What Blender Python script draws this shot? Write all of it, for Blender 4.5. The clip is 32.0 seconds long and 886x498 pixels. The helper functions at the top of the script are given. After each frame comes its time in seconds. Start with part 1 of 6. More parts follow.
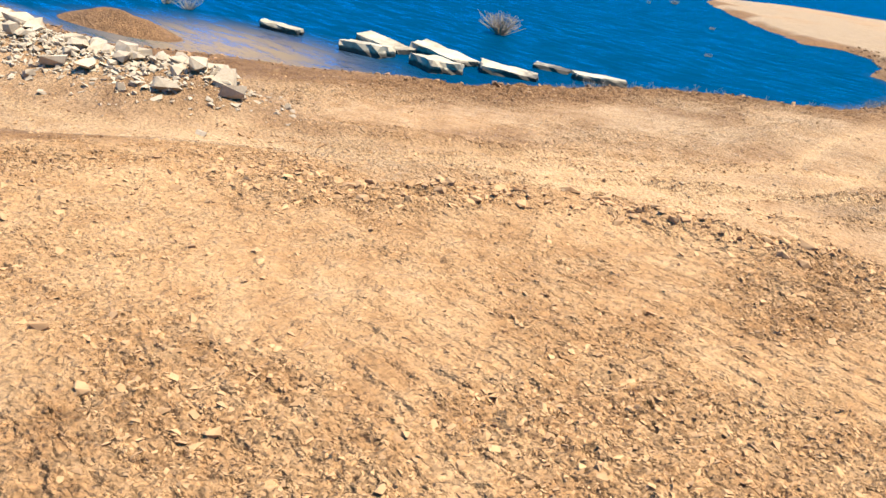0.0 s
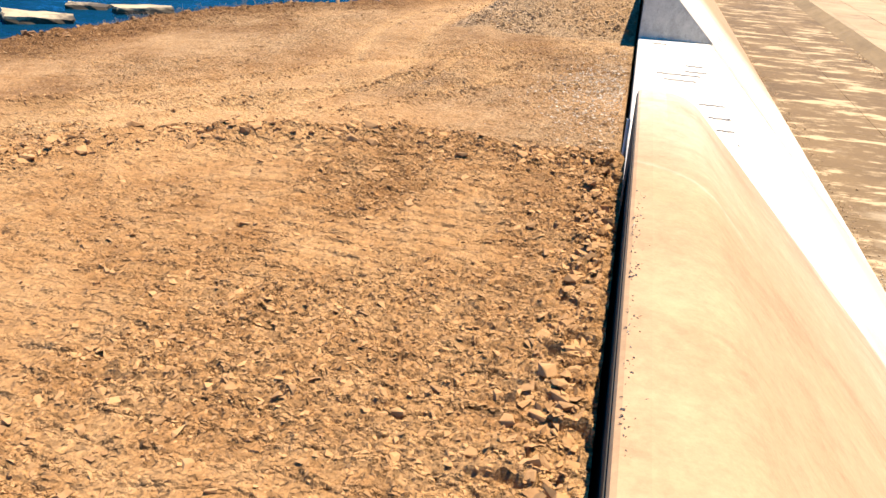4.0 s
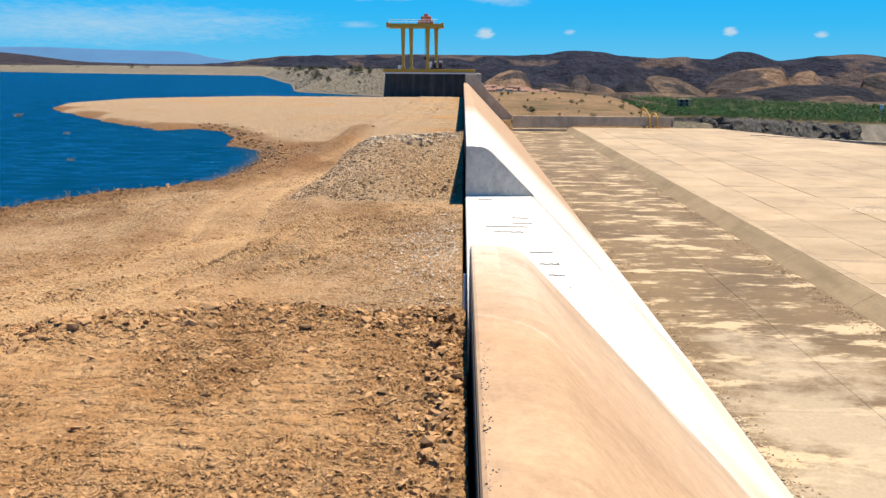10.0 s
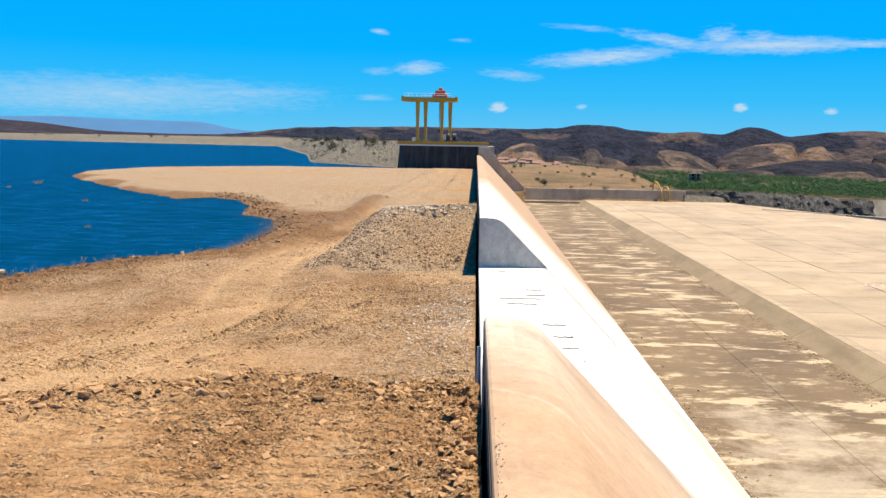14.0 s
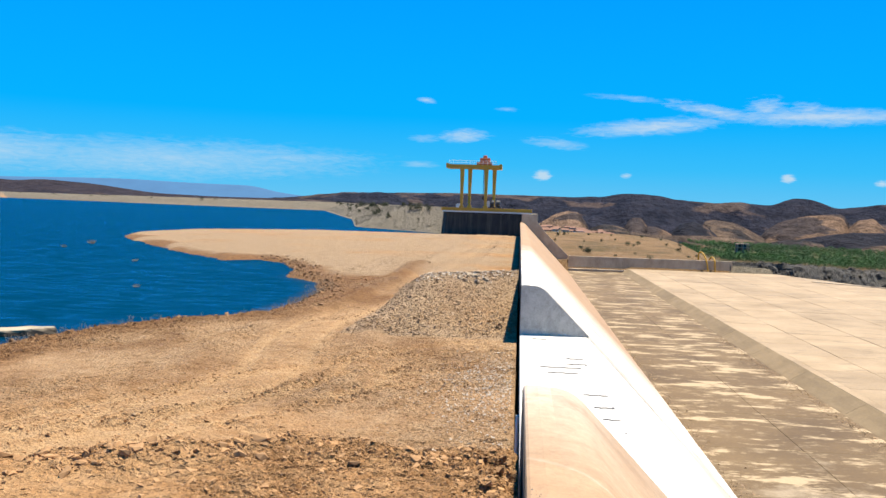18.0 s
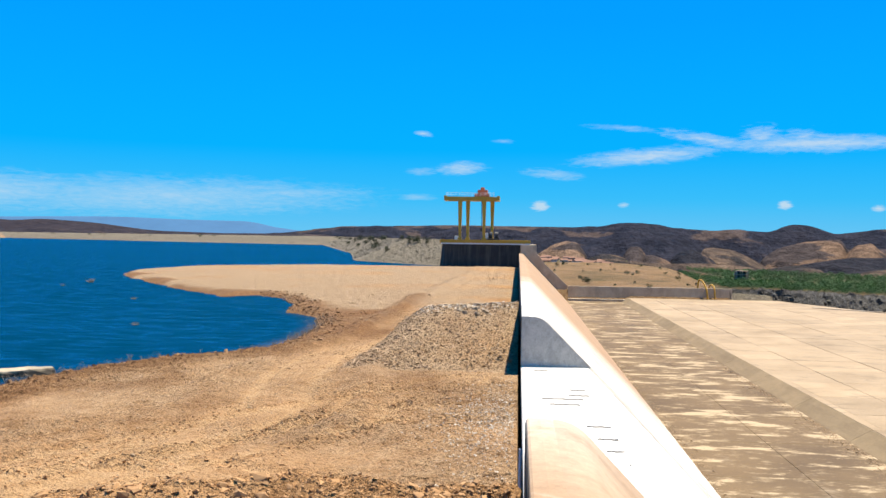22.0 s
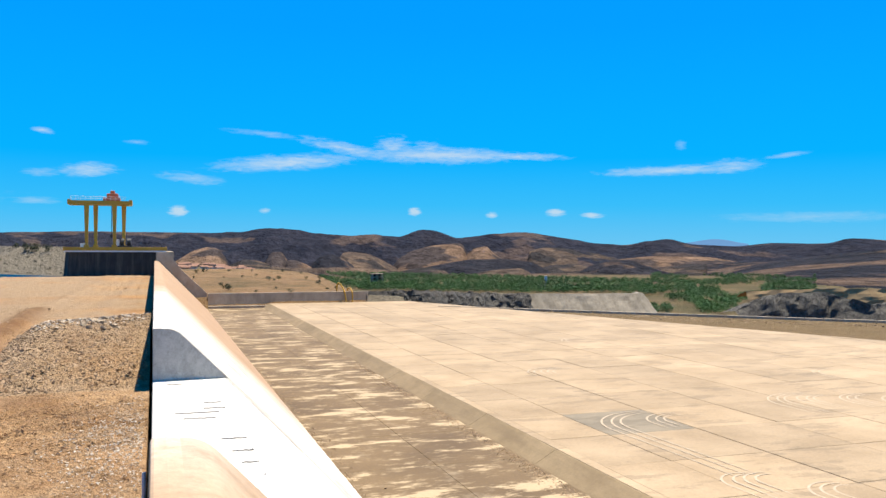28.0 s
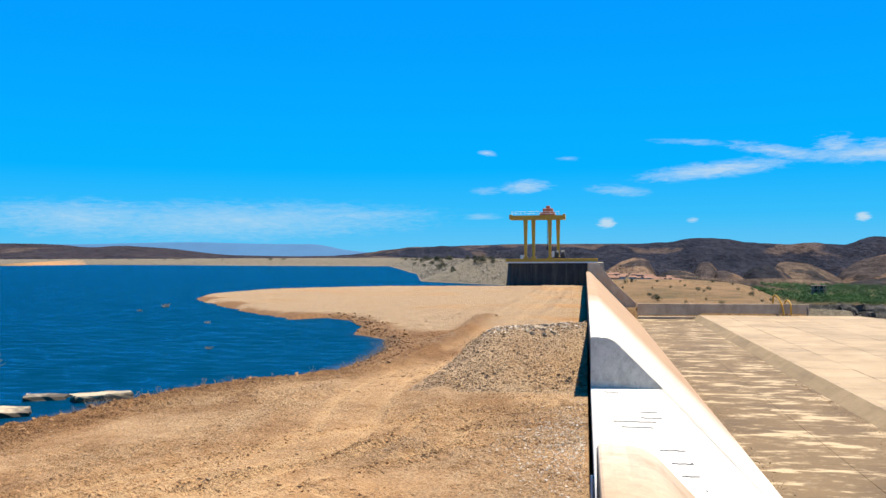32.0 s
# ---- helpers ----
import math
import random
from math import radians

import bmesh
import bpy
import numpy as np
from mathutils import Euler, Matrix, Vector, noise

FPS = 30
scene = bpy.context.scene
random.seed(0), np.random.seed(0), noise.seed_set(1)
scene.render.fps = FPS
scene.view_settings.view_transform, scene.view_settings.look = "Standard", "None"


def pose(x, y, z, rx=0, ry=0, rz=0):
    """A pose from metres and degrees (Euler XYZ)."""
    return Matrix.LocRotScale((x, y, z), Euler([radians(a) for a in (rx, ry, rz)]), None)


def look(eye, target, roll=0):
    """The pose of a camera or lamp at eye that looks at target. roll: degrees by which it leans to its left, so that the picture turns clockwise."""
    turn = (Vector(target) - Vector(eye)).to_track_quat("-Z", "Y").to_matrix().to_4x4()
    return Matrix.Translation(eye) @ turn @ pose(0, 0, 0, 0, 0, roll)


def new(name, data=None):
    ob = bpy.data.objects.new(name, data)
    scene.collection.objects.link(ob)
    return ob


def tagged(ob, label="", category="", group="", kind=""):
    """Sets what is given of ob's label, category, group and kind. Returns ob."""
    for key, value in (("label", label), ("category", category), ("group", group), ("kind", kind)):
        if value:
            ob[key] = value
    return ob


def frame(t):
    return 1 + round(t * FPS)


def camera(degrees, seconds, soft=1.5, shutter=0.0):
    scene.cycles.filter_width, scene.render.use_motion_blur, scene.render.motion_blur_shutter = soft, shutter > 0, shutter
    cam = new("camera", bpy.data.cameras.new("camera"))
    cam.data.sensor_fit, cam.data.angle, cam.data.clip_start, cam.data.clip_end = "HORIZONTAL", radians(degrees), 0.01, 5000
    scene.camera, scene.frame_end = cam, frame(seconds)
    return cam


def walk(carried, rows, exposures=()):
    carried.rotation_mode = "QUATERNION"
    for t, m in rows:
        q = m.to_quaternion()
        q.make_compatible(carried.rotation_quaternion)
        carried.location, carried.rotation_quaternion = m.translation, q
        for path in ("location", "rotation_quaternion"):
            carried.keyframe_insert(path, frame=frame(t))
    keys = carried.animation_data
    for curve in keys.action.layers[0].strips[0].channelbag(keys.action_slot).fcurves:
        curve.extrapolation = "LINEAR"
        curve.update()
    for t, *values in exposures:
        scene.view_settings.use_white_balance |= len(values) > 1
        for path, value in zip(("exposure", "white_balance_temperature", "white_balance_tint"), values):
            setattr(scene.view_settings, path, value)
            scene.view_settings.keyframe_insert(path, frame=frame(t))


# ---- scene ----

import itertools
from math import cos, sin, pi, sqrt, tan

# camera: a phone held on the abutment, turned about on the spot
cam = camera(55.73, 32.0)
EYE = 4.7
ROWS = [  # t, x, y, z from the eye, yaw, pitch, roll
    (0.0, -0.283, -0.036, 0.008, 39.93, -21.56, 9.17),
    (0.5, -0.335, -0.073, 0.014, 47.34, -20.35, 9.16),
    (1.0, -0.342, -0.077, 0.013, 51.82, -19.55, 8.55),
    (1.5, -0.290, -0.016, -0.018, 45.15, -19.01, 7.34),
    (2.0, -0.231, 0.016, -0.025, 37.52, -19.89, 6.33),
    (2.5, -0.160, 0.050, -0.040, 28.53, -21.25, 6.30),
    (3.0, -0.080, 0.024, -0.037, 20.40, -21.57, 5.58),
    (3.5, -0.027, 0.025, -0.058, 12.65, -23.79, 4.61),
    (5.5, -0.117, -0.005, -0.166, 10.65, -21.71, 3.32),
    (6.0, -0.108, 0.000, -0.146, 10.74, -20.32, 2.83),
    (6.5, -0.091, 0.008, -0.111, 9.70, -18.10, 2.73),
    (7.0, -0.056, -0.007, -0.077, 7.52, -16.08, 2.20),
    (7.5, -0.031, -0.003, -0.052, 4.85, -14.73, 1.74),
    (8.0, -0.007, -0.003, -0.047, 2.51, -13.92, 1.37),
    (8.5, 0.013, -0.016, -0.041, 1.95, -13.77, 0.98),
    (9.0, 0.010, -0.010, -0.043, 1.54, -13.14, 0.75),
    (9.5, 0.005, 0.006, -0.033, 1.38, -12.46, 0.67),
    (10.0, 0.008, 0.009, -0.040, 1.25, -12.18, 0.43),
    (10.5, -0.003, -0.002, -0.019, 1.13, -11.37, 0.44),
    (11.0, -0.008, 0.004, 0.003, 1.13, -9.66, 0.43),
    (11.5, -0.026, 0.022, 0.010, 1.31, -8.62, 0.61),
    (12.0, -0.032, 0.015, 0.014, 1.51, -8.19, 0.70),
    (12.5, -0.037, 0.026, 0.010, 1.88, -7.95, 0.82),
    (13.0, -0.033, 0.028, 0.002, 1.99, -7.67, 0.86),
    (13.5, -0.036, 0.031, -0.012, 2.09, -7.32, 0.96),
    (14.0, -0.034, 0.018, -0.019, 2.12, -7.39, 0.99),
    (14.5, -0.041, 0.007, -0.013, 2.60, -7.54, 1.15),
    (16.5, 0.008, -0.055, -0.027, 5.66, -5.28, 1.17),
    (17.0, 0.003, -0.056, -0.025, 5.24, -4.11, 1.43),
    (17.5, 0.001, -0.045, -0.011, 5.06, -3.76, 1.69),
    (18.0, 0.002, -0.048, -0.006, 5.15, -2.96, 1.83),
    (18.5, 0.003, -0.039, 0.005, 5.09, -2.34, 1.73),
    (19.0, -0.006, -0.029, 0.004, 5.05, -2.22, 1.63),
    (19.5, 0.003, -0.037, -0.002, 5.16, -1.80, 1.51),
    (20.0, -0.008, -0.029, 0.022, 5.13, -1.74, 1.33),
    (20.5, 0.006, -0.028, 0.018, 5.14, -1.49, 1.08),
    (21.0, -0.009, -0.028, -0.001, 5.07, -1.35, 0.95),
    (21.5, 0.001, -0.020, 0.007, 5.04, -1.22, 0.83),
    (22.0, -0.002, -0.008, 0.002, 5.13, -0.75, 0.81),
    (22.5, 0.000, -0.002, 0.009, 5.14, -0.60, 0.74),
    (23.0, -0.000, -0.000, -0.000, 5.14, -0.45, 0.80),
    (23.5, 0.008, -0.005, -0.004, 4.95, -0.15, 0.84),
    (24.0, -0.013, -0.004, 0.002, 4.95, -0.06, 0.94),
    (24.5, -0.006, -0.012, 0.008, 4.92, 0.17, 0.94),
    (26.5, 0.098, -0.069, 0.041, -6.58, 0.02, 0.63),
    (27.0, 0.129, -0.029, 0.050, -10.70, 0.01, 0.44),
    (27.5, 0.176, 0.023, 0.066, -16.02, -0.00, 0.34),
    (28.0, 0.217, 0.030, 0.058, -18.98, -0.16, 0.21),
    (28.5, 0.234, 0.029, 0.063, -19.73, -0.33, 0.06),
    (29.0, 0.199, 0.031, 0.068, -19.86, -0.53, 0.14),
    (29.5, 0.163, 0.042, 0.060, -18.01, -0.53, 0.12),
    (30.0, 0.129, 0.039, 0.048, -13.94, -0.44, 0.06),
    (30.5, 0.111, -0.001, 0.059, -10.42, -0.31, -0.13),
    (31.0, 0.086, -0.042, 0.041, -6.03, 0.01, -0.28),
    (31.5, 0.041, -0.025, 0.061, 1.72, 0.20, -0.15),
    (32.0, -0.005, -0.009, 0.084, 9.63, 0.57, -0.27),
]
EXPOSURE = [(0.0, 1.5, 6100, 8), (1.0, 1.56, 6500, 11), (2.0, 1.5, 7000, 13), (3.2, 1.36, 7400, 16), (5.5, 1.17, 6900, 12), (8.5, 1.0, 6700, 11), (10.5, 1.0, 6600, 10), (13.0, 1.05, 6500, 10), (32.0, 1.06, 6500, 10)]
walk(cam, [(t, pose(x, y, EYE + z, 90 + pitch, 0, yaw) @ pose(0, 0, 0, 0, 0, roll)) for t, x, y, z, yaw, pitch, roll in ROWS], EXPOSURE)

# levels, in metres above the lower dirt plateau
WATER, CREST, NOTCH, BASIN, APRON, DECK = -1.3, 1.9, 0.08, -7.0, -6.3, 4.4
FACE = 0.16          # x of the weir's upstream face
WALL = 163.3         # y of the wall that closes the basin
END = 165.0          # y of the weir's far end
N0, N1 = 13.2, 30.6  # the lowered part of the weir

# ---- light ----
SUN_EL, SUN_AZ = 72.0, 62.0   # degrees; azimuth from +y towards +x
sun = new("sun", bpy.data.lights.new("sun", "SUN"))
sun.data.energy, sun.data.angle, sun.data.color = 5.0, radians(0.53), (1.0, 0.91, 0.74)
sd = Vector((cos(radians(SUN_EL)) * sin(radians(SUN_AZ)), cos(radians(SUN_EL)) * cos(radians(SUN_AZ)), sin(radians(SUN_EL))))
sun.matrix_world = look(sd * 300, (0, 0, 0))

world = bpy.data.worlds.new("sky")
scene.world = world
world.use_nodes = True
WT = world.node_tree
WT.nodes.clear()


def node(tree, kind, **sets):
    n = tree.nodes.new(kind)
    for key, value in sets.items():
        if key in n.inputs:
            n.inputs[key].default_value = value
    return n


def math_node(tree, op, a, b=None, c=None, clamp=False):
    n = tree.nodes.new("ShaderNodeMath")
    n.operation, n.use_clamp = op, clamp
    for i, v in enumerate((a, b, c)):
        if v is None:
            continue
        if isinstance(v, (int, float)):
            n.inputs[i].default_value = v
        else:
            tree.links.new(v, n.inputs[i])
    return n.outputs[0]


def mix_node(tree, fac, a, b, blend="MIX"):
    n = tree.nodes.new("ShaderNodeMix")
    n.data_type, n.blend_type = "RGBA", blend
    for sock, v in ((n.inputs[0], fac), (n.inputs[6], a), (n.inputs[7], b)):
        if isinstance(v, (int, float)):
            sock.default_value = v
        elif isinstance(v, tuple):
            sock.default_value = (*v, 1.0)
        else:
            tree.links.new(v, sock)
    return n.outputs[2]


def ramp(t, fac, stops):
    n = t.nodes.new("ShaderNodeValToRGB")
    els = n.color_ramp.elements
    while len(els) < len(stops):
        els.new(0.5)
    for e, (p, c) in zip(els, stops):
        e.position, e.color = p, (*c, 1.0) if isinstance(c, tuple) else (c, c, c, 1.0)
    t.links.new(fac, n.inputs[0])
    return n.outputs[0]


def build_sky():
    t = WT
    sky = t.nodes.new("ShaderNodeTexSky")
    sky.sky_type, sky.sun_disc = "NISHITA", False
    sky.sun_elevation, sky.sun_rotation = radians(SUN_EL), radians(SUN_AZ)
    sky.air_density, sky.dust_density, sky.ozone_density = 1.0, 0.2, 4.0
    tc = t.nodes.new("ShaderNodeTexCoord")
    sep = t.nodes.new("ShaderNodeSeparateXYZ")
    t.links.new(tc.outputs["Generated"], sep.inputs[0])
    az = math_node(t, "MULTIPLY", math_node(t, "ARCTAN2", sep.outputs[0], sep.outputs[1]), 57.2958)
    el = math_node(t, "MULTIPLY", math_node(t, "ARCSINE", sep.outputs[2]), 57.2958)
    comb = t.nodes.new("ShaderNodeCombineXYZ")
    t.links.new(math_node(t, "MULTIPLY", az, 0.35), comb.inputs[0])
    t.links.new(math_node(t, "MULTIPLY", el, 1.6), comb.inputs[1])
    wob = node(t, "ShaderNodeTexNoise", Scale=1.1, Detail=5.0, Roughness=0.6)
    t.links.new(comb.outputs[0], wob.inputs["Vector"])
    nz = wob.outputs[0]
    fine = node(t, "ShaderNodeTexNoise", Scale=3.4, Detail=8.0, Roughness=0.62, Distortion=0.6)
    t.links.new(comb.outputs[0], fine.inputs["Vector"])
    total = None
    # azimuth, elevation, half width, half height, rise, density, raggedness
    for a, e, w, h, k, s, g in ((8.4, 5.6, 6.2, 0.42, 0.075, 1.0, 0.5), (12.5, 6.55, 4.6, 0.34, -0.2, 0.8, 0.7), (18.8, 6.2, 7.6, 0.40, -0.01, 1.05, 0.5), (23.8, 6.15, 4.6, 0.22, -0.03, 0.9, 0.6), (15.6, 6.75, 1.7, 0.62, 0.0, 0.75, 0.8), (17.9, 6.6, 1.5, 0.5, 0.0, 0.7, 0.8),
                                (7.0, 7.45, 3.4, 0.16, -0.08, 0.45, 0.8), (34.0, 5.05, 5.8, 0.26, 0.02, 0.95, 0.5), (38.0, 5.25, 2.6, 0.36, 0.06, 0.7, 0.7), (41.2, 5.85, 1.8, 0.13, 0.1, 0.6, 0.6), (34.8, 6.7, 0.5, 0.25, 0.0, 0.35, 0.6),
                                (1.44, 2.24, 0.85, 0.30, -0.03, 1.7, 0.6), (6.98, 2.36, 0.5, 0.17, 0, 0.9, 0.6), (17.0, 2.37, 0.65, 0.24, 0, 1.6, 0.6), (22.3, 2.2, 0.55, 0.16, 0, 1.2, 0.6), (26.6, 2.32, 0.95, 0.2, 0, 1.35, 0.6), (29.1, 2.15, 1.1, 0.15, 0, 1.3, 0.6),
                                (-4.0, 4.75, 2.4, 0.36, 0.05, 0.85, 0.6), (-6.6, 4.5, 1.6, 0.2, 0.0, 0.4, 0.7), (2.3, 4.4, 2.8, 0.3, -0.09, 0.55, 0.7), (-6.6, 7.05, 0.85, 0.14, -0.12, 0.8, 0.6), (-1.1, 6.6, 1.0, 0.12, 0, 0.4, 0.6),
                                (-23.5, 2.5, 17.5, 1.0, 0.015, 0.6, 0.45), (-15.5, 2.85, 7.5, 0.38, 0.03, 0.5, 0.6), (-33.0, 2.6, 9.0, 0.9, -0.02, 0.6, 0.5), (-7.0, 2.75, 1.8, 0.2, 0, 0.45, 0.6), (42.5, 1.95, 7.0, 0.28, 0, 0.35, 0.5)):
        dx = math_node(t, "DIVIDE", math_node(t, "SUBTRACT", az, a), w)
        ec = math_node(t, "MULTIPLY_ADD", math_node(t, "SUBTRACT", az, a), k, e)
        bent = math_node(t, "MULTIPLY_ADD", math_node(t, "SUBTRACT", nz, 0.5), 1.1 * h + 0.12, math_node(t, "SUBTRACT", el, ec))
        dy = math_node(t, "DIVIDE", bent, 1.7 * h)
        d = math_node(t, "ADD", math_node(t, "MULTIPLY", dx, dx), math_node(t, "MULTIPLY", dy, dy))
        soft = math_node(t, "SUBTRACT", 1.0, math_node(t, "SQRT", d), clamp=True)
        torn = math_node(t, "MULTIPLY_ADD", math_node(t, "SUBTRACT", fine.outputs[0], 0.60), 2.6 * g, math_node(t, "MULTIPLY", soft, 1.15))
        m = math_node(t, "MULTIPLY", math_node(t, "MULTIPLY", math_node(t, "MAXIMUM", torn, 0.0), math_node(t, "MINIMUM", math_node(t, "MULTIPLY", soft, 3.0), 1.0)), s)
        total = m if total is None else math_node(t, "MAXIMUM", total, m)
    mask = math_node(t, "MULTIPLY", math_node(t, "MINIMUM", total, 1.0), 0.72)
    # the strong azure of a dry clear noon, paler towards the horizon
    up = math_node(t, "DIVIDE", math_node(t, "MAXIMUM", el, 0.0), 90.0)
    azure = ramp(t, up, ((0.0, (1.7, 6.5, 10.2)), (0.03, (0.45, 5.9, 11.0)), (0.065, (0.0, 5.1, 11.6)), (0.16, (0.0, 4.0, 11.9)), (0.34, (0.0, 2.9, 10.0)), (1.0, (0.0, 1.5, 5.5))))
    col = mix_node(t, 0.995, sky.outputs[0], azure)
    col = mix_node(t, mask, col, (7.6, 8.8, 9.6))
    bg = node(t, "ShaderNodeBackground", Strength=0.042)
    t.links.new(col, bg.inputs[0])
    out = t.nodes.new("ShaderNodeOutputWorld")
    t.links.new(bg.outputs[0], out.inputs[0])


build_sky()


# ---- materials ----
def new_material(name):
    m = bpy.data.materials.new(name)
    m.use_nodes = True
    t = m.node_tree
    return m, t, t.nodes["Principled BSDF"]


def noise_tex(t, vec, scale, detail=4.0, rough=0.6, stretch=None):
    if stretch:
        mp = t.nodes.new("ShaderNodeMapping")
        mp.inputs["Scale"].default_value = stretch
        t.links.new(vec, mp.inputs["Vector"])
        vec = mp.outputs[0]
    n = node(t, "ShaderNodeTexNoise", Scale=scale, Detail=detail, Roughness=rough)
    t.links.new(vec, n.inputs["Vector"])
    return n.outputs[0]


def bump(t, height, strength, distance, b, prev=None):
    n = node(t, "ShaderNodeBump", Strength=strength, Distance=distance)
    t.links.new(height, n.inputs["Height"])
    if prev:
        t.links.new(prev, n.inputs["Normal"])
    t.links.new(n.outputs[0], b.inputs["Normal"])
    return n.outputs[0]


def position(t):
    return t.nodes.new("ShaderNodeNewGeometry").outputs["Position"]


DUST = 0.76   # how bright the dusty surfaces are, all alike


def dusty(t, col):
    return mix_node(t, 1.0, col, (DUST, DUST, DUST), "MULTIPLY")


def plain(name, a, b, scale=1.0, rough=0.8, metal=0.0, fine=12.0, relief=0.3, depth=0.01, vary=0.0, stretch=None):
    """Two tones at a broad and a fine scale, with relief; vary: how far pieces differ from one another."""
    m, t, p = new_material(name)
    pos = position(t)
    broad, grain = noise_tex(t, pos, scale, 5.0, 0.6, stretch), noise_tex(t, pos, scale * fine, 4.0, 0.7)
    f = math_node(t, "MULTIPLY_ADD", grain, 0.45, math_node(t, "MULTIPLY", broad, 0.6))
    col = ramp(t, f, ((0.33, a), (0.7, b)))
    if vary:
        rnd = t.nodes.new("ShaderNodeObjectInfo").outputs["Random"]
        isl = t.nodes.new("ShaderNodeNewGeometry").outputs["Random Per Island"]
        v = math_node(t, "FRACT", math_node(t, "ADD", rnd, isl))
        h = node(t, "ShaderNodeHueSaturation")
        t.links.new(math_node(t, "MULTIPLY_ADD", v, 2 * vary, 1 - vary), h.inputs["Value"])
        t.links.new(col, h.inputs["Color"])
        col = h.outputs[0]
    t.links.new(dusty(t, col), p.inputs["Base Color"])
    p.inputs["Roughness"].default_value, p.inputs["Metallic"].default_value = rough, metal
    if relief:
        bump(t, grain, relief, depth, p)
    return m


def dirt_material():
    m, t, p = new_material("dirt")
    pos = position(t)
    att = {}
    for k in ("sand", "wet_or_shaded", "pale", "straw", "scrub", "graded", "rock", "stony"):
        n = t.nodes.new("ShaderNodeAttribute")
        n.attribute_name = k
        att[k] = n.outputs["Fac"]
    big, mid, fine = noise_tex(t, pos, 0.22, 5), noise_tex(t, pos, 1.9, 6, 0.65), noise_tex(t, pos, 14.0, 5, 0.7)
    f = math_node(t, "MULTIPLY_ADD", mid, 0.5, math_node(t, "MULTIPLY", big, 0.5))
    col = ramp(t, f, ((0.36, (0.295, 0.150, 0.060)), (0.48, (0.405, 0.219, 0.093)), (0.60, (0.50, 0.290, 0.131))))
    edge = math_node(t, "SUBTRACT", mid, 0.5)

    def worn(k, s=0.8):
        return math_node(t, "MULTIPLY_ADD", edge, s, att[k], clamp=True)
    col = mix_node(t, worn("sand"), col, ramp(t, mid, ((0.35, (0.45, 0.272, 0.130)), (0.65, (0.56, 0.356, 0.180)))))
    col = mix_node(t, worn("pale"), col, ramp(t, mid, ((0.35, (0.335, 0.224, 0.128)), (0.65, (0.465, 0.330, 0.200)))))
    col = mix_node(t, worn("wet_or_shaded"), col, ramp(t, mid, ((0.35, (0.13, 0.062, 0.026)), (0.65, (0.30, 0.155, 0.066)))))
    col = mix_node(t, worn("straw"), col, ramp(t, mid, ((0.35, (0.13, 0.080, 0.040)), (0.6, (0.25, 0.165, 0.088)))))
    col = mix_node(t, worn("scrub"), col, ramp(t, mid, ((0.35, (0.035, 0.042, 0.016)), (0.65, (0.125, 0.095, 0.045)))))
    col = mix_node(t, worn("rock", 0.3), col, ramp(t, mid, ((0.35, (0.155, 0.13, 0.092)), (0.65, (0.25, 0.215, 0.16)))))
    speck = ramp(t, fine, ((0.32, 0.38), (0.5, 1.0), (0.68, 1.5)))
    col = mix_node(t, math_node(t, "MULTIPLY_ADD", att["stony"], 0.5, 0.4, clamp=True), col, speck, "MULTIPLY")
    t.links.new(dusty(t, col), p.inputs["Base Color"])
    p.inputs["Roughness"].default_value = 0.95
    p.inputs["Specular IOR Level"].default_value = 0.15
    clod = t.nodes.new("ShaderNodeTexVoronoi")
    clod.inputs["Scale"].default_value = 9.0
    wv = t.nodes.new("ShaderNodeMapping")
    t.links.new(pos, wv.inputs["Vector"])
    t.links.new(wv.outputs[0], clod.inputs["Vector"])
    # ribs left by a crawler's tracks on the graded ground
    wave = node(t, "ShaderNodeTexWave", Scale=1.25, Distortion=5.0, Detail=2.0)
    wave.inputs["Detail Scale"].default_value = 0.6
    wave.bands_direction = "Y"
    t.links.new(pos, wave.inputs["Vector"])
    ribs = math_node(t, "MULTIPLY", wave.outputs["Fac"], att["graded"])
    hgt = math_node(t, "MULTIPLY_ADD", clod.outputs["Distance"], -0.5, math_node(t, "MULTIPLY_ADD", fine, 0.7, mid))
    grit = t.nodes.new("ShaderNodeTexVoronoi")
    grit.inputs["Scale"].default_value = 26.0
    t.links.new(pos, grit.inputs["Vector"])
    hgt = math_node(t, "MULTIPLY_ADD", grit.outputs["Distance"], -0.3, hgt)
    hgt = math_node(t, "MULTIPLY", hgt, math_node(t, "MULTIPLY_ADD", att["stony"], 0.5, 0.5))
    b1 = bump(t, hgt, 1.0, 0.15, p)
    bump(t, ribs, 0.8, 0.06, p, b1)
    return m


